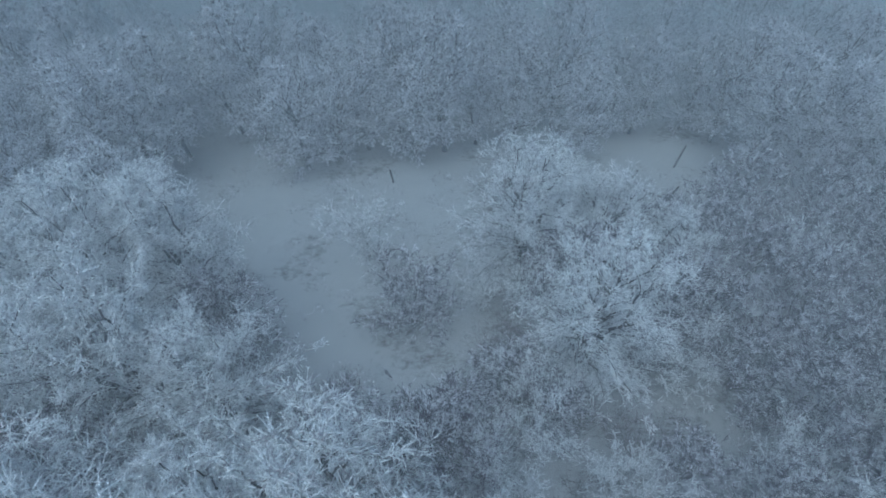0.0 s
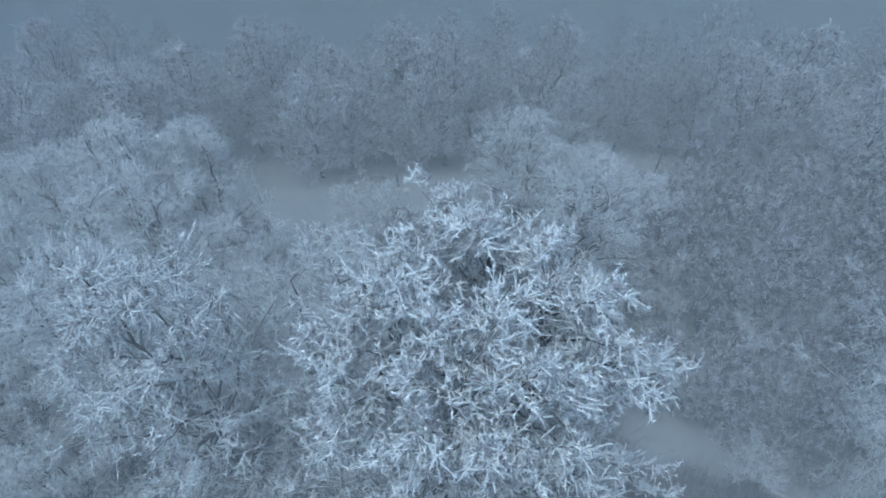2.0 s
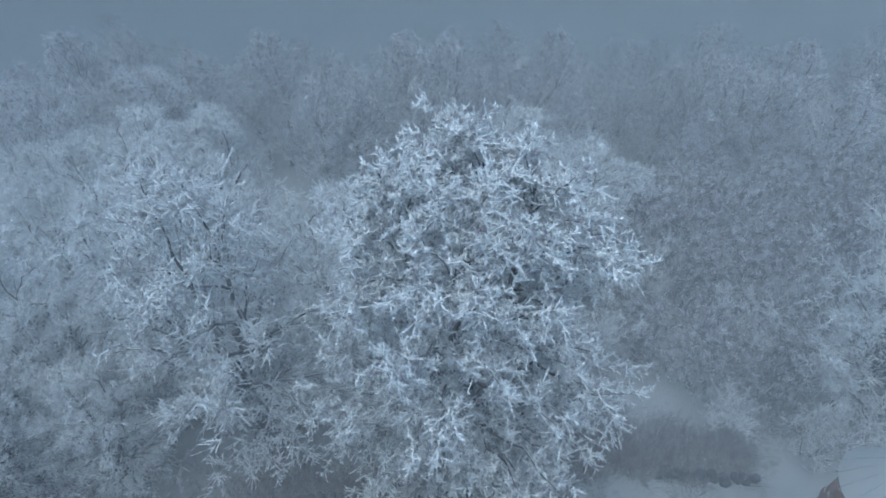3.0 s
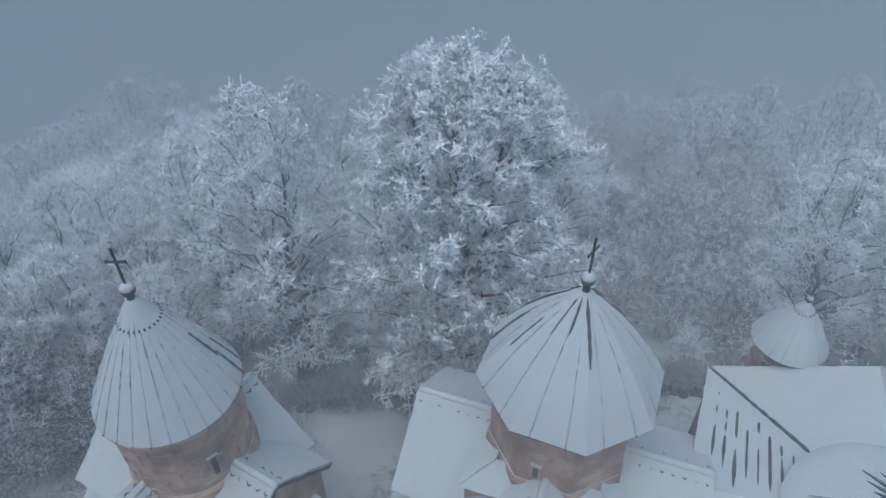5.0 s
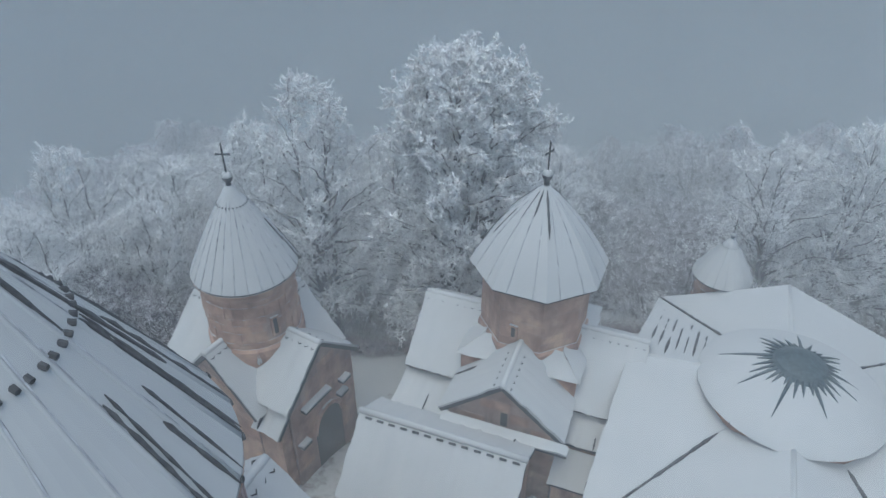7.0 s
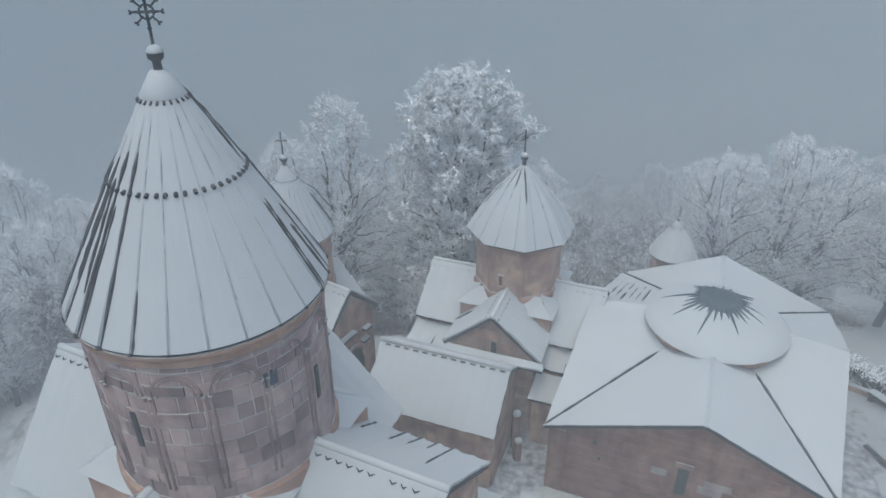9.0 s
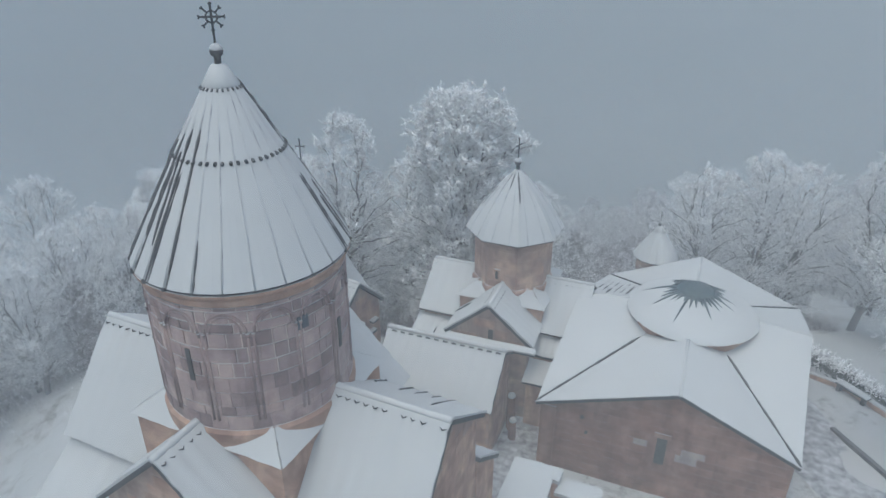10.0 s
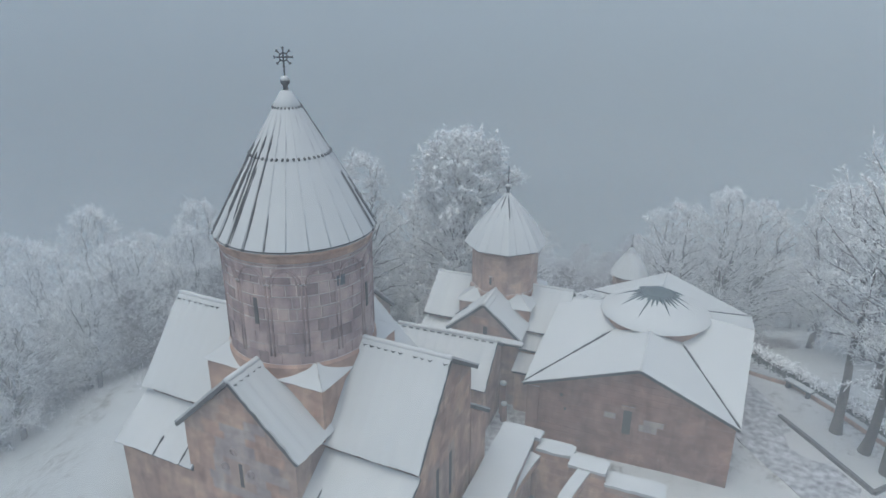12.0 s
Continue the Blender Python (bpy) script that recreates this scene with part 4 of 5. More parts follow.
def build_yard():
    """Trodden path, kerb, low wall and clipped hedge along the terrace edge."""
    def strip(pts, half, z0, z1):
        v, f = [], []
        for k, p in enumerate(pts):
            p = Vector((*p, 0))
            d = (Vector((*pts[min(k + 1, len(pts) - 1)], 0)) - Vector((*pts[max(k - 1, 0)], 0))).normalized()
            s = Vector((-d.y, d.x, 0)) * half
            g = ground_z(p.x, p.y)
            v += [p + s + Vector((0, 0, g + z0)), p - s + Vector((0, 0, g + z0)), p - s + Vector((0, 0, g + z1)), p + s + Vector((0, 0, g + z1))]
        for k in range(len(pts) - 1):
            b, n = k * 4, k * 4 + 4
            f += [(b + i, b + (i + 1) % 4, n + (i + 1) % 4, n + i) for i in range(4)]
        return v, f + [(3, 2, 1, 0), (len(v) - 4, len(v) - 3, len(v) - 2, len(v) - 1)]

    def along(pts, step):
        out = []
        for a, b in zip(pts, pts[1:]):
            a, b = Vector((*a, 0)), Vector((*b, 0))
            n = max(1, int((b - a).length / step))
            out += [tuple((a.lerp(b, i / n)).xy) for i in range(n)]
        return out + [pts[-1]]

    # strip made wider than the trodden track, its dark colour doubling as canopy shade
    path = along([(16.5, -8.5), (18.2, -14.5), (18.6, -18.5), (20.6, -23.5), (23.5, -30), (26, -38)], 0.8)
    tagged(new("path", mesh_from("path", *strip(path, 1.7, -0.2, 0.035), M_PATH)), "trodden snowy path with bare earth and painted shade", "path", kind="structure")
    kerb = along([(20.0, -16.2), (20.5, -17.7), (22.35, -22.6), (24.6, -21.2)], 0.8)
    k = thing("kerb", pose(0, 0, 0), "dark stone kerb round a snowy lawn", "kerb")
    for a, b in zip(kerb, kerb[1:]):
        part("kerb_stone", strip([a, b], 0.11, -0.2, 0.20), M_DECK, k)
    low = along([(19.6, -8.6), (21.2, -11.2), (23.3, -15.0), (25.4, -19.4), (27.6, -24.5)], 1.0)
    w = thing("low_wall", pose(0, 0, 0), "low stone terrace wall with snow on top", "wall")
    for i, (a, b) in enumerate(zip(low, low[1:])):
        part("wall_stone", strip([a, b], 0.16, -0.4, 0.30), M_STONE, w)
        part("snow", strip([a, b], 0.13, 0.28, 0.36), M_SNOW, w)
    # hedge
    rng = np.random.default_rng(9)
    hp = np.array(along([(19.9, -7.6), (22.0, -10.9), (24.1, -14.7), (26.2, -19.1), (28.4, -24.2)], 0.05))
    n = 9000
    q = hp[rng.integers(0, len(hp), n)]
    off = rng.normal(0, 0.28, (n, 2))
    h = rng.uniform(0.1, 0.95, n)
    base = np.array([ground_z(x, y) for x, y in hp])
    gz = np.interp(np.arange(n), [0, n], [base.mean(), base.mean()])
    p0 = np.column_stack([q + off, gz + h])
    d = rng.normal(0, 0.5, (n, 3)) + np.array([0, 0, 0.5])
    d /= np.linalg.norm(d, axis=1, keepdims=True)
    hedge = thing("hedge", pose(0, 0, 0), "clipped dark hedge dusted with snow", "hedge")
    v, f = spikes(p0, p0 + d * rng.uniform(0.15, 0.35, n)[:, None], rng.uniform(0.02, 0.05, n))
    top = (f.reshape(-1, 9)[:, 0] * 0 + np.repeat(h, 1)) > 0.62
    tri = f.reshape(n, 3, 3)
    for nm, sel, mt in (("foliage", ~top, M_HEDGE), ("snow", top, M_FROST)):
        o = new(nm, fast_mesh(nm, v, tri[sel].reshape(-1, 3), mt))
        o.parent = hedge
    bench = thing("bench", pose(22.1, -13.4, ground_z(22.1, -13.4), 0, 0, -58), "low stone bench with snow on it", "bench")
    part("seat", box(-0.9, 0.9, -0.22, 0.22, 0.36, 0.46), M_DECK, bench)
    part("snow", blanket((-0.9, -0.22, 0.46), (0.9, -0.22, 0.46), (0.9, 0.22, 0.46), (-0.9, 0.22, 0.46), 0.003, 0.08, 3, 8, 4), M_SNOW, bench, smooth=True)
    for x in (-0.7, 0.7):
        part("leg", box(x - 0.1, x + 0.1, -0.18, 0.18, -0.1, 0.36), M_DECK, bench)


M_HEDGE = frost_material("dark_hedge_leaf", (0.02, 0.03, 0.025), (0.07, 0.085, 0.075))

# ---- trees: tapered trunks, limbs, branches and frosted twigs ----
def fast_mesh(name, verts, faces, mat):
    """A mesh of triangles from arrays."""
    me = bpy.data.meshes.new(name)
    verts, faces = np.asarray(verts, np.float32), np.asarray(faces, np.int32)
    me.vertices.add(len(verts))
    me.vertices.foreach_set("co", verts.ravel())
    me.loops.add(faces.size)
    me.loops.foreach_set("vertex_index", faces.ravel())
    me.polygons.add(len(faces))
    me.polygons.foreach_set("loop_start", np.arange(0, faces.size, 3, dtype=np.int32))
    me.materials.append(mat)
    me.update(calc_edges=True)
    return me


def frames_of(d):
    d = d / np.maximum(np.linalg.norm(d, axis=1, keepdims=True), 1e-6)
    ref = np.where(np.abs(d[:, 2:3]) < 0.9, np.array([[0.0, 0.0, 1.0]]), np.array([[1.0, 0.0, 0.0]]))
    u = np.cross(d, ref)
    u /= np.maximum(np.linalg.norm(u, axis=1, keepdims=True), 1e-6)
    return u, np.cross(d, u)


def rods(p0, p1, r0, r1, n):
    """Tapered open tubes between pairs of points, as triangles."""
    u, w = frames_of(p1 - p0)
    k = len(p0)
    ang = 2 * np.pi * np.arange(n) / n
    ring = lambda p, r: p[:, None, :] + r[:, None, None] * (np.cos(ang)[None, :, None] * u[:, None, :] + np.sin(ang)[None, :, None] * w[:, None, :])
    v = np.concatenate([ring(p0, r0), ring(p1, r1)], axis=1).reshape(-1, 3)
    base = (np.arange(k) * 2 * n)[:, None]
    i, j = np.arange(n), (np.arange(n) + 1) % n
    f = np.concatenate([np.stack([i, j, j + n], 1), np.stack([i, j + n, i + n], 1)])
    return v, (base[:, :, None] + f[None]).reshape(-1, 3)


def spikes(p0, p1, r, n=3):
    """Frost needles: slim pyramids, three triangles each."""
    u, w = frames_of(p1 - p0)
    ang = 2 * np.pi * np.arange(n) / n
    ring = p0[:, None, :] + r[:, None, None] * (np.cos(ang)[None, :, None] * u[:, None, :] + np.sin(ang)[None, :, None] * w[:, None, :])
    v = np.concatenate([ring, p1[:, None, :]], axis=1).reshape(-1, 3)
    base = (np.arange(len(p0)) * (n + 1))[:, None]
    i = np.arange(n)
    f = np.stack([i, (i + 1) % n, np.full(n, n)], 1)
    return v, (base[:, :, None] + f[None]).reshape(-1, 3)


def merge(*sets):
    vs, fs, k = [], [], 0
    for v, f in sets:
        vs.append(v)
        fs.append(f + k)
        k += len(v)
    return np.concatenate(vs), np.concatenate(fs)


def grow(rng, start, heading, length, radius, steps, lift, wander):
    """A crooked branch: its points and radii."""
    pts, d = [start], heading / np.linalg.norm(heading)
    for i in range(steps):
        d = d + rng.normal(0, wander, 3) + np.array([0, 0, lift])
        d /= np.linalg.norm(d)
        pts.append(pts[-1] + d * length / steps)
    return np.array(pts), radius * (1 - 0.82 * np.linspace(0, 1, steps + 1) ** 0.9)


def tree_parts(seed, height, crown, limbs, subs, twigs, sprigs, stems=1, clear=0.22, shape="oval", droop=0.0, frost=1.0, thick=1.0):
    """Arrays of the wood and of the frosted twigs of one tree, its foot at the origin."""
    rng = np.random.default_rng(seed)
    wood, fine, spike = [], [], []

    def add(pts, rad, n, to):
        to.append((pts[:-1], pts[1:], rad[:-1], rad[1:], n))

    for s in range(stems):
        lean = rng.normal(0, 0.05 if stems == 1 else 0.22, 3)
        lean[2] = 1
        foot = np.array([rng.normal(0, 0.12), rng.normal(0, 0.12), -0.3]) * (stems > 1) + np.array([0, 0, -0.3 * (stems == 1)])
        tr = thick * height * 0.021 / math.sqrt(stems)
        trunk, trad = grow(rng, foot, lean, height * (0.93 if stems == 1 else rng.uniform(0.7, 0.95)), tr, 12, 0.06, 0.05)
        trad = trad * (1 - 0.75 * np.linspace(0, 1, len(trad)) ** 2)
        trad[0] *= 1.35
        add(trunk, trad, 8, wood)
        for k in range(limbs // stems):
            t = clear + (0.97 - clear) * ((k + rng.uniform(0, 1)) / max(1, limbs // stems)) ** 0.9
            i = min(int(t * 12), 11)
            p = trunk[i] + (trunk[i + 1] - trunk[i]) * (t * 12 - i)
            h = (t - clear) / (1 - clear)
            wide = math.sqrt(max(0.03, 1 - ((h - 0.30) / 0.72) ** 2)) ** 1.2 * (1.0 if h > 0.32 else 0.78 + 0.22 * h / 0.32) if shape == "oval" else (1 - h) ** 0.7 + 0.18 if shape == "cone" else 0.55 + 0.5 * h
            az = k * 2.4 + rng.uniform(-0.5, 0.5)
            up = 0.08 + 1.05 * h + rng.uniform(-0.15, 0.25)
            ln = max(0.5, crown * wide * rng.uniform(0.75, 1.12))
            limb, lrad = grow(rng, p, np.array([math.cos(az), math.sin(az), up]), ln * math.sqrt(1 + 0.5 * up * up), tr * (0.42 - 0.25 * h), 6, 0.05 - droop * 0.12, 0.13)
            add(limb, lrad, 5, wood)
            for q in range(subs):
                ts = 0.22 + 0.78 * (q + rng.uniform(0, 1)) / subs
                j = min(int(ts * 6), 5)
                sp = limb[j] + (limb[j + 1] - limb[j]) * (ts * 6 - j)
                dirn = limb[j + 1] - limb[j]
                dirn = dirn / np.linalg.norm(dirn) + rng.normal(0, 0.62, 3) + np.array([0, 0, 0.18 - droop * 0.5])
                sl = ln * (0.46 - 0.22 * ts) * rng.uniform(0.7, 1.25) + 0.25
                sub, srad = grow(rng, sp, dirn, sl, max(0.010, lrad[j] * 0.45), 4, 0.03 - droop * 0.16, 0.2)
                add(sub, srad, 4, wood if q % 2 == 0 else fine)
                tw = rng.uniform(0.15, 1.0, twigs)
                jj = np.minimum((tw * 4).astype(int), 3)
                tp = sub[jj] + (sub[jj + 1] - sub[jj]) * (tw * 4 - jj)[:, None]
                td = (sub[jj + 1] - sub[jj])
                td = td / np.linalg.norm(td, axis=1, keepdims=True) * 0.8 + rng.normal(0, 0.55, (twigs, 3)) + np.array([0, 0, 0.12 - droop * 0.5])
                td /= np.linalg.norm(td, axis=1, keepdims=True)
                tl = rng.uniform(0.25, 0.75, twigs) * min(1.0, 0.45 + sl * 0.35)
                te = tp + td * tl[:, None]
                fine.append((tp, te, np.full(twigs, 0.015 * frost), np.full(twigs, 0.008 * frost), 3))
                m = twigs * sprigs
                at = rng.uniform(0.1, 1.0, m)
                src = np.repeat(np.arange(twigs), sprigs)
                np0 = tp[src] + (te - tp)[src] * at[:, None]
                nd = td[src] * 0.6 + rng.normal(0, 0.6, (m, 3)) + np.array([0, 0, 0.1 - droop * 0.2])
                nd /= np.linalg.norm(nd, axis=1, keepdims=True)
                spike.append((np0, np0 + nd * rng.uniform(0.06, 0.16, m)[:, None], rng.uniform(0.011, 0.021, m) * frost))
    wood_set = merge(*[rods(*w) for w in wood])
    fine_set = merge(*([rods(*w) for w in fine] + [spikes(*s) for s in spike]))
    return wood_set, fine_set


def crowned_parts(seed, profile, limbs, subs, twigs, sprigs, clump=1.0, trunk_r=0.28, clear=1.5, leaders=3, split=0.35, droop=0.35, fill=0.35, reach=(0.25, 0.65)):
    """A full-crowned tree. profile: (height, half width) of the crown from its foot to its top. Limbs climb out of a trunk that splits into leaders."""
    rng = np.random.default_rng(seed)
    wood, fine, spike = [], [], []
    hs, ws = np.array(profile).T
    top = hs[-1]

    def add(pts, rad, n, to):
        to.append((pts[:-1], pts[1:], rad[:-1], rad[1:], n))

    zs = top * split
    trunk, trad = grow(rng, np.array([0, 0, -0.4]), np.array([0, 0, 1.0]), zs + 0.4, trunk_r, 8, 0.05, 0.035)
    trad = np.linspace(trunk_r * 1.1, trunk_r * 0.72, 9)
    trad[0] *= 1.35
    add(trunk, trad, 9, wood)
    lines = []
    for k in range(leaders):
        az = 2 * math.pi * (k + rng.uniform(-0.25, 0.25)) / leaders
        h1 = top * rng.uniform(0.86, 0.95)
        w1 = np.interp(h1, hs, ws) * 0.55
        wm = np.interp(top * 0.65, hs, ws) * 0.34
        t = np.linspace(0, 1, 11)[:, None]
        p0, pm, p1 = trunk[-1], np.array([wm * math.cos(az), wm * math.sin(az), top * 0.62]), np.array([w1 * math.cos(az), w1 * math.sin(az), h1])
        line = (1 - t) ** 2 * p0 + 2 * t * (1 - t) * pm + t * t * p1 + rng.normal(0, 0.16, (11, 3)) * np.sin(np.pi * t)
        rad = np.linspace(trunk_r * 0.46, 0.02, 11)
        add(line, rad, 7, wood)
        lines.append((line, rad))
    for k in range(limbs):
        h = hs[0] + (top - hs[0]) * ((k + rng.uniform(0, 1)) / limbs) ** 0.92
        w = np.interp(h, hs, ws)
        inner = rng.uniform() < fill
        az = k * 2.39996 + rng.uniform(-0.3, 0.3)
        lump = 1.0 + 0.13 * math.sin(3 * az + h * 0.9 + seed) + 0.08 * math.sin(5 * az - h * 1.7)
        r = w * lump * (rng.uniform(0.35, 0.75) if inner else rng.uniform(0.86, 1.04))
        end = np.array([r * math.cos(az), r * math.sin(az), h])
        zb = h - (0.45 + 0.55 * rng.uniform()) * r - 0.3
        if zb < zs:
            zb = max(clear, zb) if h > clear + 0.5 else clear + rng.uniform(0, 0.8)
            q = np.clip((zb + 0.4) / (zs + 0.4) * 8, 0, 7.99)
            base, br = trunk[int(q)] + (trunk[int(q) + 1] - trunk[int(q)]) * (q % 1), trunk_r * 0.36
        else:
            line, rad = min(lines, key=lambda l: np.hypot(*(l[0][6, :2] - end[:2])))
            q = np.clip((zb - zs) / (line[-1, 2] - zs) * 10, 0, 9.99)
            base, br = line[int(q)] + (line[int(q) + 1] - line[int(q)]) * (q % 1), rad[int(q)] * 0.6
        ln = np.linalg.norm(end - base)
        mid = base * 0.5 + end * 0.5 + np.array([0, 0, (0.10 + 0.22 * droop) * ln])
        t = np.linspace(0, 1, 8)[:, None]
        limb = (1 - t) ** 2 * base + 2 * t * (1 - t) * mid + t * t * end + rng.normal(0, 0.045 * ln ** 0.5, (8, 3)) * np.sin(np.pi * t)
        lrad = np.linspace(max(0.03, br), 0.014, 8)
        add(limb, lrad, 5, wood)
        for q in range(subs):
            ts = 0.25 + 0.75 * (q + rng.uniform(0, 1)) / subs
            j = min(int(ts * 7), 6)
            sp = limb[j] + (limb[j + 1] - limb[j]) * (ts * 7 - j)
            d = limb[j + 1] - limb[j]
            d = d / np.linalg.norm(d) * 0.7 + rng.normal(0, 0.6, 3) + np.array([0, 0, 0.15 - droop * 0.5])
            sl = rng.uniform(0.5, 1.25) * (1.15 - 0.45 * ts) * min(1.0, 0.4 + ln * 0.25)
            sub, srad = grow(rng, sp, d, sl, max(0.012, lrad[j] * 0.4), 4, 0.02 - droop * 0.15, 0.2)
            add(sub, srad, 4, wood if q % 2 else fine)
            tw = rng.uniform(0.12, 1.0, twigs)
            jj = np.minimum((tw * 4).astype(int), 3)
            tp = sub[jj] + (sub[jj + 1] - sub[jj]) * (tw * 4 - jj)[:, None]
            td = sub[jj + 1] - sub[jj]
            td = td / np.linalg.norm(td, axis=1, keepdims=True) * 0.7 + rng.normal(0, 0.6, (twigs, 3)) + np.array([0, 0, 0.15 - droop * 0.45])
            td /= np.linalg.norm(td, axis=1, keepdims=True)
            te = tp + td * (rng.uniform(*reach, twigs))[:, None]
            fine.append((tp, te, np.full(twigs, 0.015 * max(1.0, clump)), np.full(twigs, 0.009 * max(1.0, clump)), 3))
            m = twigs * sprigs
            at = rng.uniform(0.1, 1.0, m)
            src = np.repeat(np.arange(twigs), sprigs)
            np0 = tp[src] + (te - tp)[src] * at[:, None]
            nd = td[src] * 0.55 + rng.normal(0, 0.65, (m, 3)) + np.array([0, 0, 0.10])
            nd /= np.linalg.norm(nd, axis=1, keepdims=True)
            spike.append((np0, np0 + nd * rng.uniform(0.05, 0.14, m)[:, None] * (0.6 + 0.4 * clump), rng.uniform(0.011, 0.024, m) * clump))
    return merge(*[rods(*w) for w in wood]), merge(*([rods(*w) for w in fine] + [spikes(*s) for s in spike]))


def tree(seed, label, at, frost_mat=None, **kw):
    """One tree standing at (x, y), as a thing with its trunk and its crown."""
    wood, fine = (crowned_parts if "profile" in kw else tree_parts)(seed, **kw)
    e = thing("tree", pose(at[0], at[1], ground_z(*at)), label, "tree")
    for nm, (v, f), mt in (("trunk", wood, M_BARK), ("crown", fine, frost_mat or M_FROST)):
        o = new(nm, fast_mesh(nm, v, f, mt))
        o.parent = e
    return e


def again(src, x, y, turn, scale, sink=0.1, label=""):
    o = copy_thing(src, pose(x, y, ground_z(x, y) - sink, 0, 0, turn) @ Matrix.Scale(scale, 4))
    if label:
        tagged(o, label=label)
    return o


build_yard()

GREAT = ((1.6, 3.0), (3.4, 4.0), (5.6, 4.5), (8.0, 4.6), (10.4, 4.3), (12.6, 3.85), (14.6, 3.4), (16.0, 2.8), (16.8, 2.0), (17.2, 0.9))
ROUND = ((1.6, 2.2), (3.2, 3.6), (5.5, 4.4), (8.0, 4.3), (10.2, 3.5), (11.8, 2.3), (12.8, 0.5))
FORK = ((2.4, 2.0), (4.5, 3.2), (7.0, 3.8), (10.0, 3.5), (12.5, 2.7), (14.6, 1.6), (15.8, 0.4))
TALL = ((2.6, 1.6), (4.5, 2.7), (7.0, 3.3), (9.5, 3.1), (11.5, 2.3), (13.0, 1.2), (13.6, 0.3))
LOW = ((0.4, 1.3), (1.4, 2.3), (3.0, 2.6), (4.6, 2.1), (5.8, 1.1), (6.4, 0.3))
FAR = ((1.4, 1.6), (3.0, 2.9), (5.5, 3.5), (8.0, 3.1), (10.0, 2.0), (11.2, 0.5))
tree(1, "tall frosted deciduous tree with a dense crown", (0.15, -4.4), profile=GREAT, limbs=240, subs=13, twigs=10, sprigs=9, reach=(0.18, 0.45), clump=1.3, trunk_r=0.34, clear=1.6, leaders=4, split=0.3)
tree(2, "forked frosted tree with dark limbs", (-7.6, -3.4), profile=FORK, limbs=60, subs=10, twigs=8, sprigs=9, clump=1.25, trunk_r=0.34, leaders=2, split=0.38, clear=2.2, fill=0.25)
broad_tree = tree(3, "broad frosted tree on the snowy slope", (-14.8, 6.6), profile=ROUND, limbs=84, subs=10, twigs=8, sprigs=7, clump=0.95, trunk_r=0.27, leaders=3, split=0.30, clear=1.2, droop=0.5)
upright_tree = tree(13, "tall frosted tree with upright limbs", (-12.0, -0.6), profile=TALL, limbs=70, subs=10, twigs=8, sprigs=7, clump=0.9, trunk_r=0.26, leaders=3, split=0.28, clear=1.4, droop=0.3)
slim_tree = tree(4, "many-stemmed thinly frosted tree on the slope", (12.9, 9.4), frost_mat=M_FROST_DIM, height=6.4, crown=2.9, limbs=34, subs=9, twigs=9, sprigs=5, stems=4, frost=0.95, clear=0.08)
low_tree = tree(14, "low rounded frosted tree on the slope", (14.8, 7.6), frost_mat=M_FROST_DIM, profile=LOW, limbs=44, subs=8, twigs=8, sprigs=6, clump=0.8, trunk_r=0.13, leaders=5, split=0.08, clear=0.2, droop=0.15)
far_tree = tree(5, "frosted tree fading into the fog", (-13.2, 30.0), frost_mat=M_FROST_FAR, profile=FAR, limbs=60, subs=8, twigs=6, sprigs=5, clump=1.7, trunk_r=0.16, leaders=3, split=0.5, clear=1.2)
far_tree_2 = tree(6, "frosted tree fading into the fog", (-5.8, 36.0), frost_mat=M_FROST_FAR, profile=TALL, limbs=60, subs=8, twigs=6, sprigs=5, clump=1.7, trunk_r=0.16, leaders=2, split=0.5, clear=1.6)
bush = tree(7, "low frosted bush on the slope", (-6.6, 19.4), height=4.8, crown=2.5, limbs=34, subs=7, twigs=8, sprigs=4, stems=6, frost=0.9, shape="fan", clear=0.05)
tagged(bush, category="bush")
tall_tree = tree(8, "tall frosted tree with a thick dark trunk", (22.7, -17.4), height=17.0, crown=3.8, limbs=36, subs=10, twigs=9, sprigs=7, clear=0.36, frost=1.0, thick=0.85)

for x, y, turn, k in ((-4.3, 0.4, 75, 1.02), (-17.3, -1.6, 130, 0.92), (-20.5, 5.0, 210, 0.84), (-10.2, 5.8, 300, 0.84), (-24.5, -6, 15, 0.75), (-18.4, 12.8, 80, 0.98), (-22.5, 13, 170, 0.85), (-27, 4, 95, 0.7),
                      (-28, 15, 20, 0.75), (5.4, 9.8, 200, 0.92), (17.0, 0.9, 20, 0.98), (24.0, 2, 220, 1.0), (30, -5, 300, 1.0), (-32, -10, 60, 1.0), (-22, -12.5, 150, 0.72), (-12.4, -5.2, 290, 0.62), (-27.5, -13, 40, 0.85), (-25.5, -20, 200, 0.7), (-31, -24, 100, 0.8)):
    again(broad_tree, x, y, turn, k)
for x, y, turn, k in ((-14.8, 13.6, 20, 0.95), (-15.4, -6.6, 250, 0.72), (20.6, 0.2, 110, 1.0), (-8.4, 0.8, 160, 0.82), (-20.4, -4.6, 60, 0.9), (-24.0, 9.0, 300, 0.75), (-18.6, -10.4, 20, 0.75), (-29, -5, 130, 1.0), (-22.5, -16.4, 70, 0.6), (28.0, -1.0, 10, 1.0)):
    again(upright_tree, x, y, turn, k)
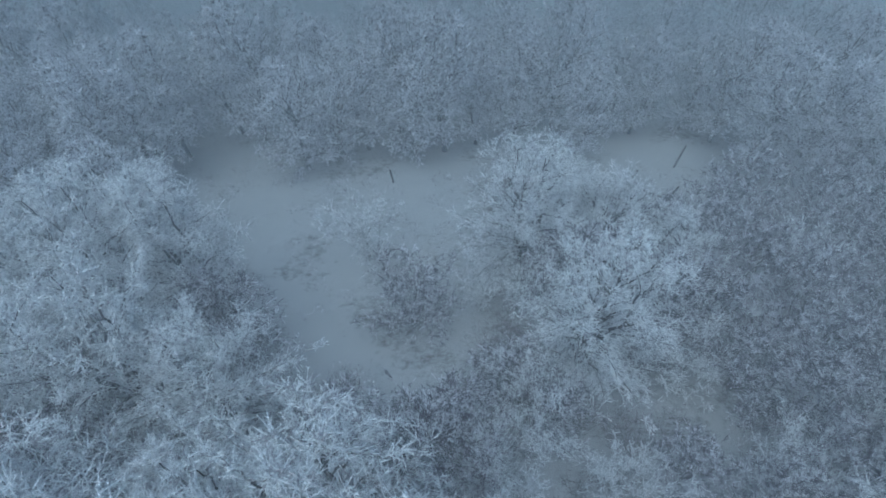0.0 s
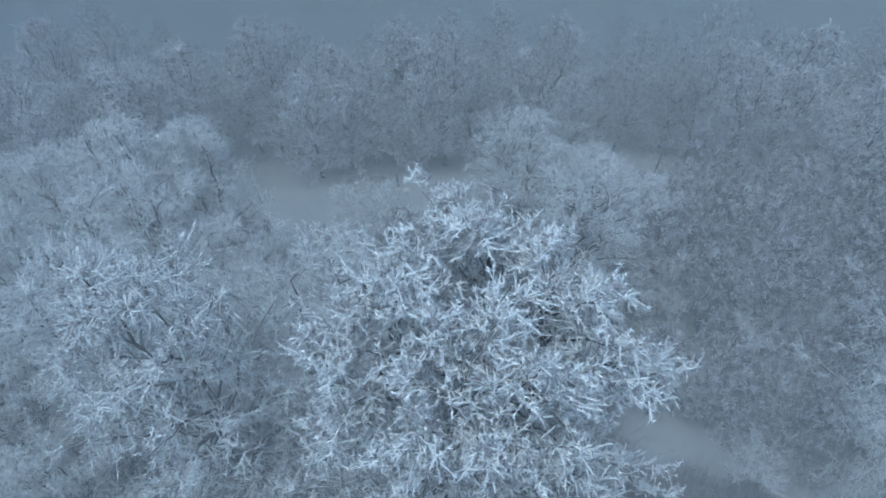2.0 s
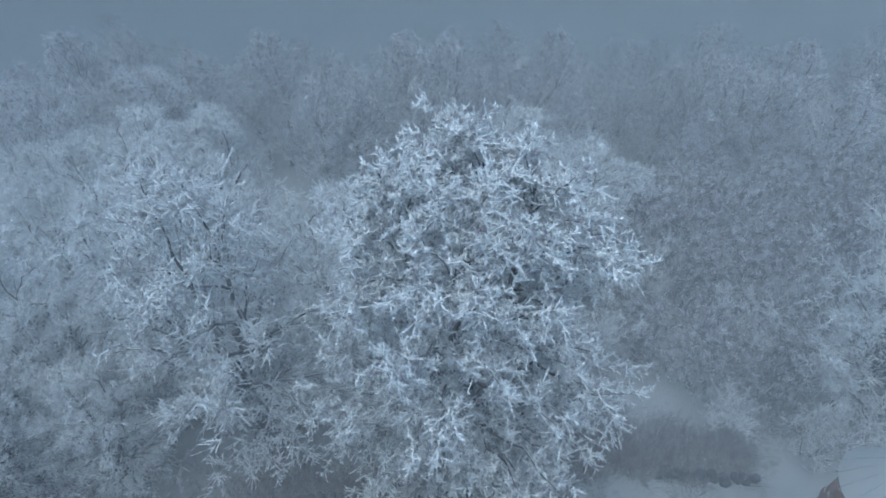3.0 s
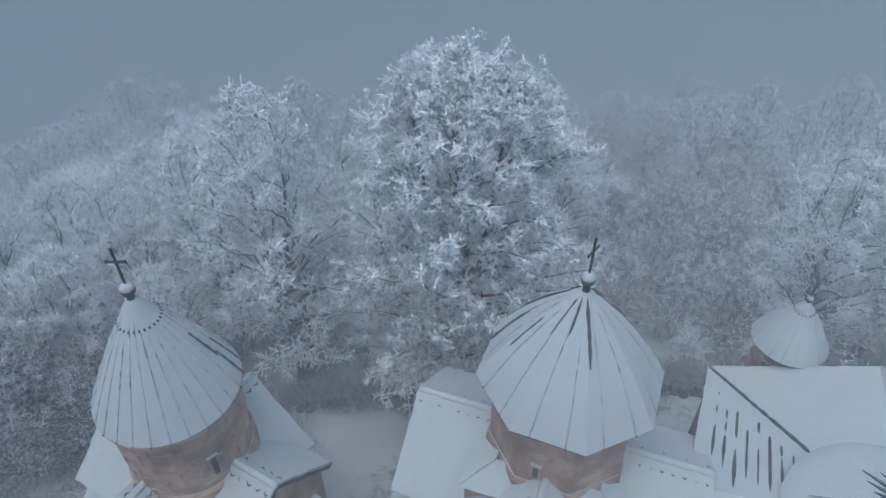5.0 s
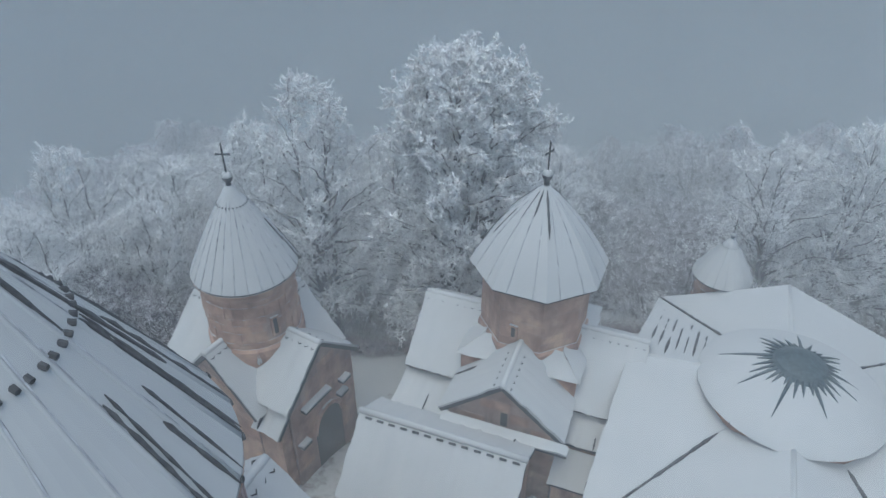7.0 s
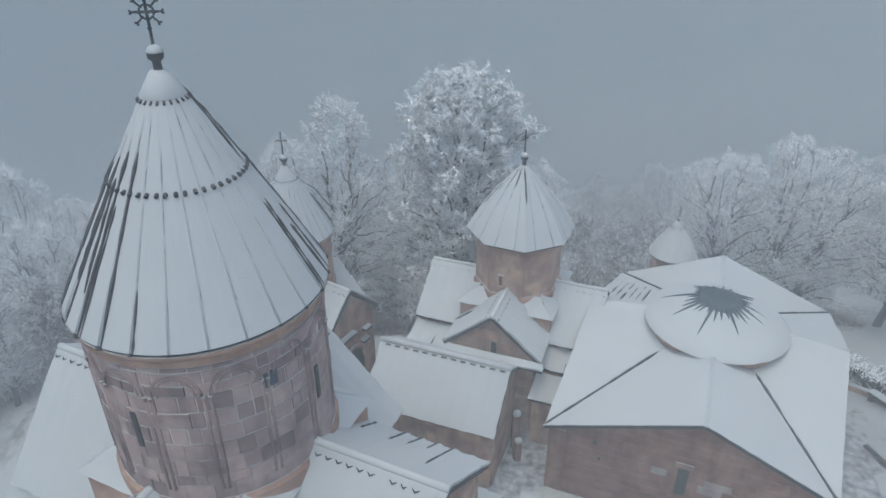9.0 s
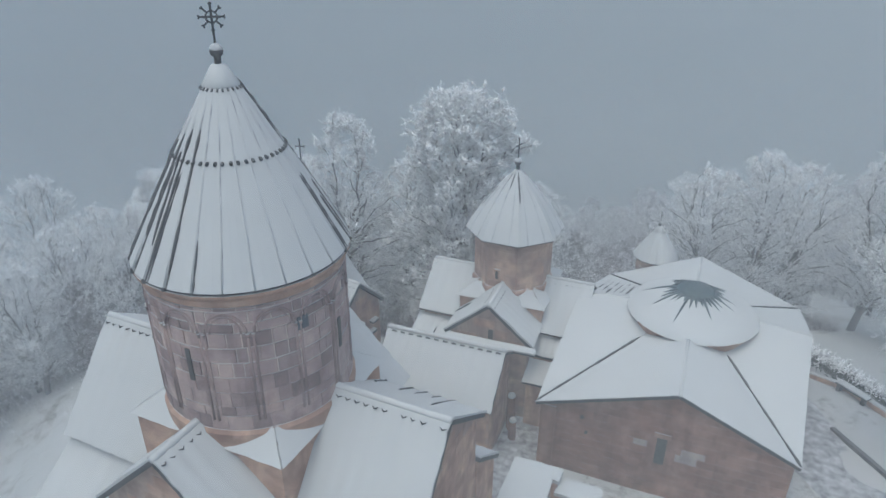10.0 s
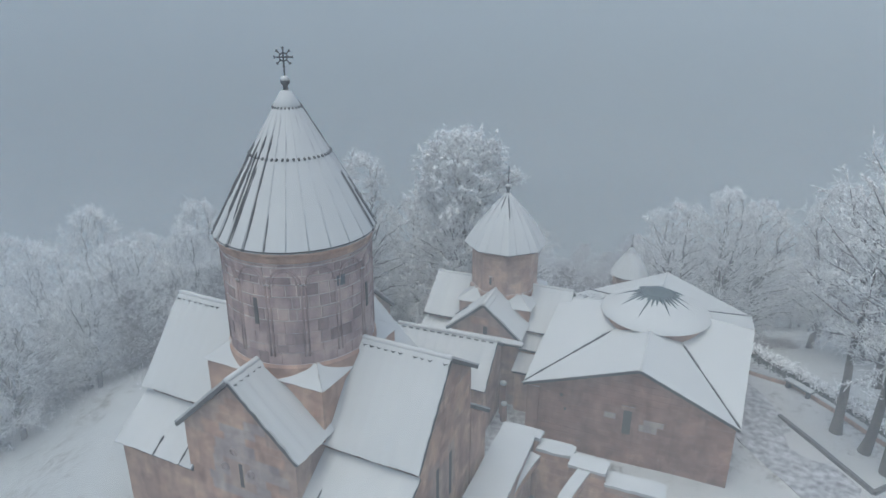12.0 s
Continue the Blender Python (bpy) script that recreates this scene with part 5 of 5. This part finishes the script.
for x, y, turn, k in ((-3.4, 13.2, 60, 0.95), (13.6, 18.4, 140, 1.0), (17.6, 13.5, 200, 1.1), (10.2, 14.2, 250, 0.9), (19.0, 8.0, 310, 1.05), (20.2, 19.2, 20, 1.1), (22.5, 14.5, 90, 1.15), (11.8, 2.0, 170, 0.9), (25, 9, 130, 1.2), (15.4, 4.2, 280, 0.95), (27, 18, 10, 1.2), (17, 23, 100, 1.1), (8.2, 18.5, 30, 0.9), (23, 24, 160, 1.1)):
    again(slim_tree, x, y, turn, k)
for x, y, turn, k in ((8.7, 3.9, 330, 0.75), (16.6, 10.2, 40, 1.0), (12.2, 12.6, 120, 1.0), (15.2, 16.4, 210, 1.1), (20.4, 11.2, 300, 1.1), (8.6, 11.6, 80, 0.95), (18.0, 5.2, 170, 0.95), (22.4, 6.0, 250, 1.1), (24.6, 20.0, 10, 1.2), (10.8, 19.0, 60, 1.0), (3.6, 6.2, 140, 0.75), (4.2, 15.4, 330, 0.9), (14.0, 1.2, 200, 0.8), (-5.4, 5.0, 90, 0.9), (-16.4, 3.2, 180, 1.1), (-13.0, 8.8, 270, 1.0)):
    again(low_tree, x, y, turn, k)
for x, y, turn, k in ((6.0, 3.6, 120, 0.8), (1.4, 3.4, 200, 0.95), (-6.6, 6.0, 100, 0.8), (-8.5, 2.0, 10, 0.8),
                      (1.0, 15.5, 90, 0.9), (6.4, 13.5, 190, 1.0), (4.6, -1.2, 70, 0.5), (-3.6, -1.8, 20, 0.5), (7.6, 9.5, 310, 0.9), (13.2, 4.4, 50, 0.9), (16.0, 7.6, 130, 0.9), (10.4, 9.6, 240, 0.8), (18.6, 16.4, 320, 1.0), (13.0, 14.6, 70, 0.9), (20.8, 3.4, 200, 1.0), (2.6, 6.2, 280, 0.8), (11.6, -1.0, 40, 0.55), (14.6, -2.4, 110, 0.6)):
    again(bush, x, y, turn, k)
for x, y, turn, k in ((2.6, 17.8, 30, 0.92), (7.4, 18.8, 140, 0.7), (10.6, 16.4, 250, 0.62), (5.8, 21.5, 80, 0.6), (-17.2, -7.6, 10, 0.68), (-15.0, -2.8, 200, 0.75), (-19.4, -12.0, 120, 0.6), (-24.0, -15.2, 330, 0.6), (-28.2, -17.5, 70, 0.75)):
    again(broad_tree, x, y, turn, k)
for x, y, turn, k in ((-12.6, 10.8, 30, 1.15), (-1.2, 4.4, 60, 1.15), (1.6, 8.0, 150, 0.8), (5.6, 14.0, 30, 1.3), (9.4, 12.6, 130, 1.2), (-16.0, -9.8, 15, 0.9), (-18.8, -9.2, 75, 1.0), (-15.4, -8.0, 140, 0.8), (-19.8, -11.4, 220, 0.9), (-17.0, -9.2, 290, 1.0), (-13.4, -7.8, 330, 0.6), (-21.4, -12.6, 30, 0.85), (-14.4, -9.4, 210, 0.75), (-17.4, -11.0, 300, 0.7), (-26.2, -17.6, 60, 0.95), (-23.0, -11.2, 170, 0.9), (-28.4, -20.4, 20, 1.0), (-20.6, -9.0, 250, 0.9), (-25.2, -9.2, 340, 1.1), (-30.4, -15.8, 110, 1.2), (-21.6, -14.2, 40, 0.7), (-16.6, -4.6, 80, 0.9), (-13.0, -3.4, 160, 0.8)):
    again(low_tree, x, y, turn, k)
again(tall_tree, 23.4, -19.1, 100, 0.95)
again(tall_tree, 23.8, -20.9, 230, 1.02)
again(tall_tree, 27.5, -12.0, 310, 0.9)
rnd = random.Random(12)
for row, (y0, gap) in enumerate(((29.5, 3.4), (33.0, 3.2), (37.5, 3.4), (43.0, 4.2), (50.0, 5.5))):
    x = -42.0 - row * 4 + rnd.uniform(0, 2)
    while x < 44 + row * 4:
        px, py = x + rnd.uniform(-1, 1), y0 + rnd.uniform(-1.8, 1.8) - 0.05 * abs(x)
        if row > 1 or not -24 < px < 20 or (row == 1 and abs(px + 2) < 12):
            again(rnd.choice((far_tree, far_tree_2)), px, py, rnd.uniform(0, 360), rnd.uniform(0.75, 1.1))
        x += gap * rnd.uniform(0.75, 1.25)
for x, y in ((-30, 22), (-26, 27), (-34, 30), (-22, 20), (-38, 20), (-36, 10), (-24, 32), (26, 24), (30, 20), (34, 26), (24, 30), (36, 14), (33, 6), (-40, 0)):
    again(rnd.choice((far_tree, far_tree_2)), x, y, rnd.uniform(0, 360), rnd.uniform(0.85, 1.1))


def build_scrub():
    """Dry undergrowth and frosted grass along the terrace edge and over the slope."""
    rng = np.random.default_rng(21)
    edge = [(rng.uniform(1, 12), rng.normal(-2.6, 0.8)) for _ in range(230)] + [(x, -4.9 + 0.12 * (x + 2) + rng.normal(0, 0.35)) for x in rng.uniform(-8, 3, 130)]
    slope = [(rng.uniform(-26, 24), rng.uniform(-3, 30)) for _ in range(700)] + [(rng.uniform(-30, -13), rng.uniform(-20, 0)) for _ in range(160)]
    under = [(x, y) for x, y in zip(rng.uniform(9.5, 27, 640), rng.uniform(-1.5, 26, 640)) if x > 12.5 or y > 10]
    under += [(x, y) for x, y in zip(rng.uniform(-28, -6, 900), rng.uniform(-13, 17, 900)) if y < 9 or x < -13]
    under += [(x, y) for x, y in zip(rng.uniform(-6, 10, 420), rng.uniform(-2.5, 20, 420)) if (x > 0.5 and y > 5) or y < 4 and x < 7]
    for label, spots, count, lo, hi, mat in (("reddish dry scrub along the terrace edge", edge, 70, 0.4, 1.0, M_SCRUB), ("frosted dry grass on the slope", slope, 26, 0.2, 0.7, M_FROST_DIM), ("dark reddish undergrowth between the trees", under, 44, 0.5, 1.3, M_SCRUB)):
        p0, p1, r = [], [], []
        for x, y in spots:
            a = rng.normal(0, 0.30, (count, 2))
            st = np.column_stack([x + a[:, 0], y + a[:, 1], np.full(count, ground_z(x, y) - 0.03)])
            d = np.column_stack([rng.normal(0, 0.55, (count, 2)), np.ones(count)])
            p0.append(st)
            p1.append(st + d * (rng.uniform(lo, hi) * rng.uniform(0.4, 1.0, count))[:, None])
            r.append(rng.uniform(0.008, 0.02, count))
        v, f = spikes(np.concatenate(p0), np.concatenate(p1), np.concatenate(r))
        tagged(new("scrub", fast_mesh("scrub", v, f, mat)), label, "scrub", kind="stuff")


build_scrub()


def build_terrace_wall():
    """Tumbled dry-stone wall along the edge of the churchyard."""
    rnd = random.Random(31)
    w = thing("terrace_wall", pose(0, 0, 0), "tumbled dark dry-stone wall along the terrace edge", "wall")
    for (xa, ya), (xb, yb), high in (((-7.2, -6.1), (-1.0, -4.7), 0.55), ((8.0, -3.7), (11.9, -3.9), 0.7)):
        n = int(math.hypot(xb - xa, yb - ya) / 0.42)
        for i in range(n):
            for lay in range(2):
                t = (i + 0.5 + 0.4 * lay) / n
                x, y = xa + (xb - xa) * t + rnd.uniform(-0.1, 0.1), ya + (yb - ya) * t + rnd.uniform(-0.1, 0.1)
                a, b, h = rnd.uniform(0.17, 0.27), rnd.uniform(0.16, 0.24), high / 2
                prof = [(a * 0.8, 0), (a, h * 0.3), (a * 0.92, h * 0.75), (a * 0.55, h)]
                part("wall_stone", lathe(prof, 6, rnd.uniform(0, 3)), M_DECK, w, at=pose(x, y, ground_z(x, y) - 0.05 + lay * h * 0.9, rnd.uniform(-8, 8), rnd.uniform(-8, 8), rnd.uniform(0, 90)))


build_terrace_wall()


def build_passage():
    """The trodden alley between the low hall and the great hall, with stubs of broken wall in it."""
    pts = [(2.3, -24.2), (3.2, -21.6), (4.2, -19.0), (5.0, -16.6)]
    v, f = [], []
    for k, (x, y) in enumerate(pts):
        d = (Vector(pts[min(k + 1, 3)]) - Vector(pts[max(k - 1, 0)])).normalized()
        for w in (-1.0, 1.0):
            v.append((x - d.y * w, y + d.x * w, ground_z(x, y) + 0.09))
    for k in range(3):
        f.append((2 * k + 1, 2 * k, 2 * k + 2, 2 * k + 3))
    tagged(new("alley", mesh_from("alley", v, f, M_PATH)), "trodden earth alley between the stone halls", "path", kind="structure")
    for x, y, w, h, turn in ((3.75, -17.95, 0.30, 2.1, -15), (3.85, -18.7, 0.28, 1.2, -10)):
        st = thing("wall_stub", pose(x, y, ground_z(x, y), 0, 0, turn), "stub of broken stone wall under a cap of snow", "wall")
        part("stone", lathe([(w * 0.74, -0.2), (w * 0.72, h * 0.5), (w * 0.64, h - 0.05), (w * 0.5, h)], 5, 0.6), M_HALL, st)
        part("snow", lathe([(w * 0.55, h - 0.04), (w * 0.68, h + 0.02), (w * 0.6, h + 0.12), (w * 0.25, h + 0.18), (0.01, h + 0.19)], 9), M_SNOW, st, smooth=True)


build_passage()


def build_poles():
    """Old fence posts and a leaning rail in the clearing."""
    for k, (x, y, h, lean) in enumerate(((13.8, 26.0, 2.2, 12), (11.2, 27.5, 2.4, 10), (-6.2, 28.2, 1.6, -6), (15.7, 31.0, 2.6, 4))):
        p = thing("fence_post", pose(x, y, ground_z(x, y), 0, lean, 0), "weathered wooden post in the snow", "post", "fence posts in the clearing")
        part("post", lathe([(0.09, -0.3), (0.085, h * 0.6), (0.07, h), (0.02, h + 0.05)], 8), M_WOOD, p)
    rail = thing("fence_rail", pose(12.5, 26.7, ground_z(12.5, 26.7) + 0.75, 0, 6, 150), "fallen wooden fence rail", "rail")
    part("rail", tube([(-1.5, 0, 0), (0, 0.03, 0.02), (1.5, 0, 0)], [0.05, 0.06, 0.05], 7), M_WOOD, rail)


build_poles()

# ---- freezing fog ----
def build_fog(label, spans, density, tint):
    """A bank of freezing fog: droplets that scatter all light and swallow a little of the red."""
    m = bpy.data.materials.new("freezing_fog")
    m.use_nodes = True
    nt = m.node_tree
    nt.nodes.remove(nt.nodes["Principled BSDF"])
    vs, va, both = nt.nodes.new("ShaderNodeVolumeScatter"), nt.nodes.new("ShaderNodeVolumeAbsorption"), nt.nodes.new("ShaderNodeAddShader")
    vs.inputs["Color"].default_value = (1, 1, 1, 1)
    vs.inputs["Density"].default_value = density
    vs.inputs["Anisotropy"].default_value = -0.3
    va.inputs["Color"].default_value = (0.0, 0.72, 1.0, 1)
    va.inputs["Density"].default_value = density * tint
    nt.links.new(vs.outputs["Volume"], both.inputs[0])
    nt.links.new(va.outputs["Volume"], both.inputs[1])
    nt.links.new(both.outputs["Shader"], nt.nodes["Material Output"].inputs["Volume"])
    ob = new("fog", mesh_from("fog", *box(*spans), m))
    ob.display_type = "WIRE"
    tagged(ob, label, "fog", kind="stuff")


build_fog("pale freezing fog over the whole valley", (-480, 480, -480, 480, -120, 44), 0.0052, 0.085)
# extra boxes, added to fade the trees, left slope and far woods further
build_fog("added fog bank that fades the trees behind the churches", (-479, 479, -8.6, -0.5, -119, 15), 0.0065, 0.085)
build_fog("added fog bank that fades the slope beside the churches", (-478, -13.0, -70, -12.3, -118, 14), 0.0080, 0.085)
build_fog("added fog bank that fades the far woods", (-479, 479, 36, 479, -119, 43.9), 0.0175, 0.085)
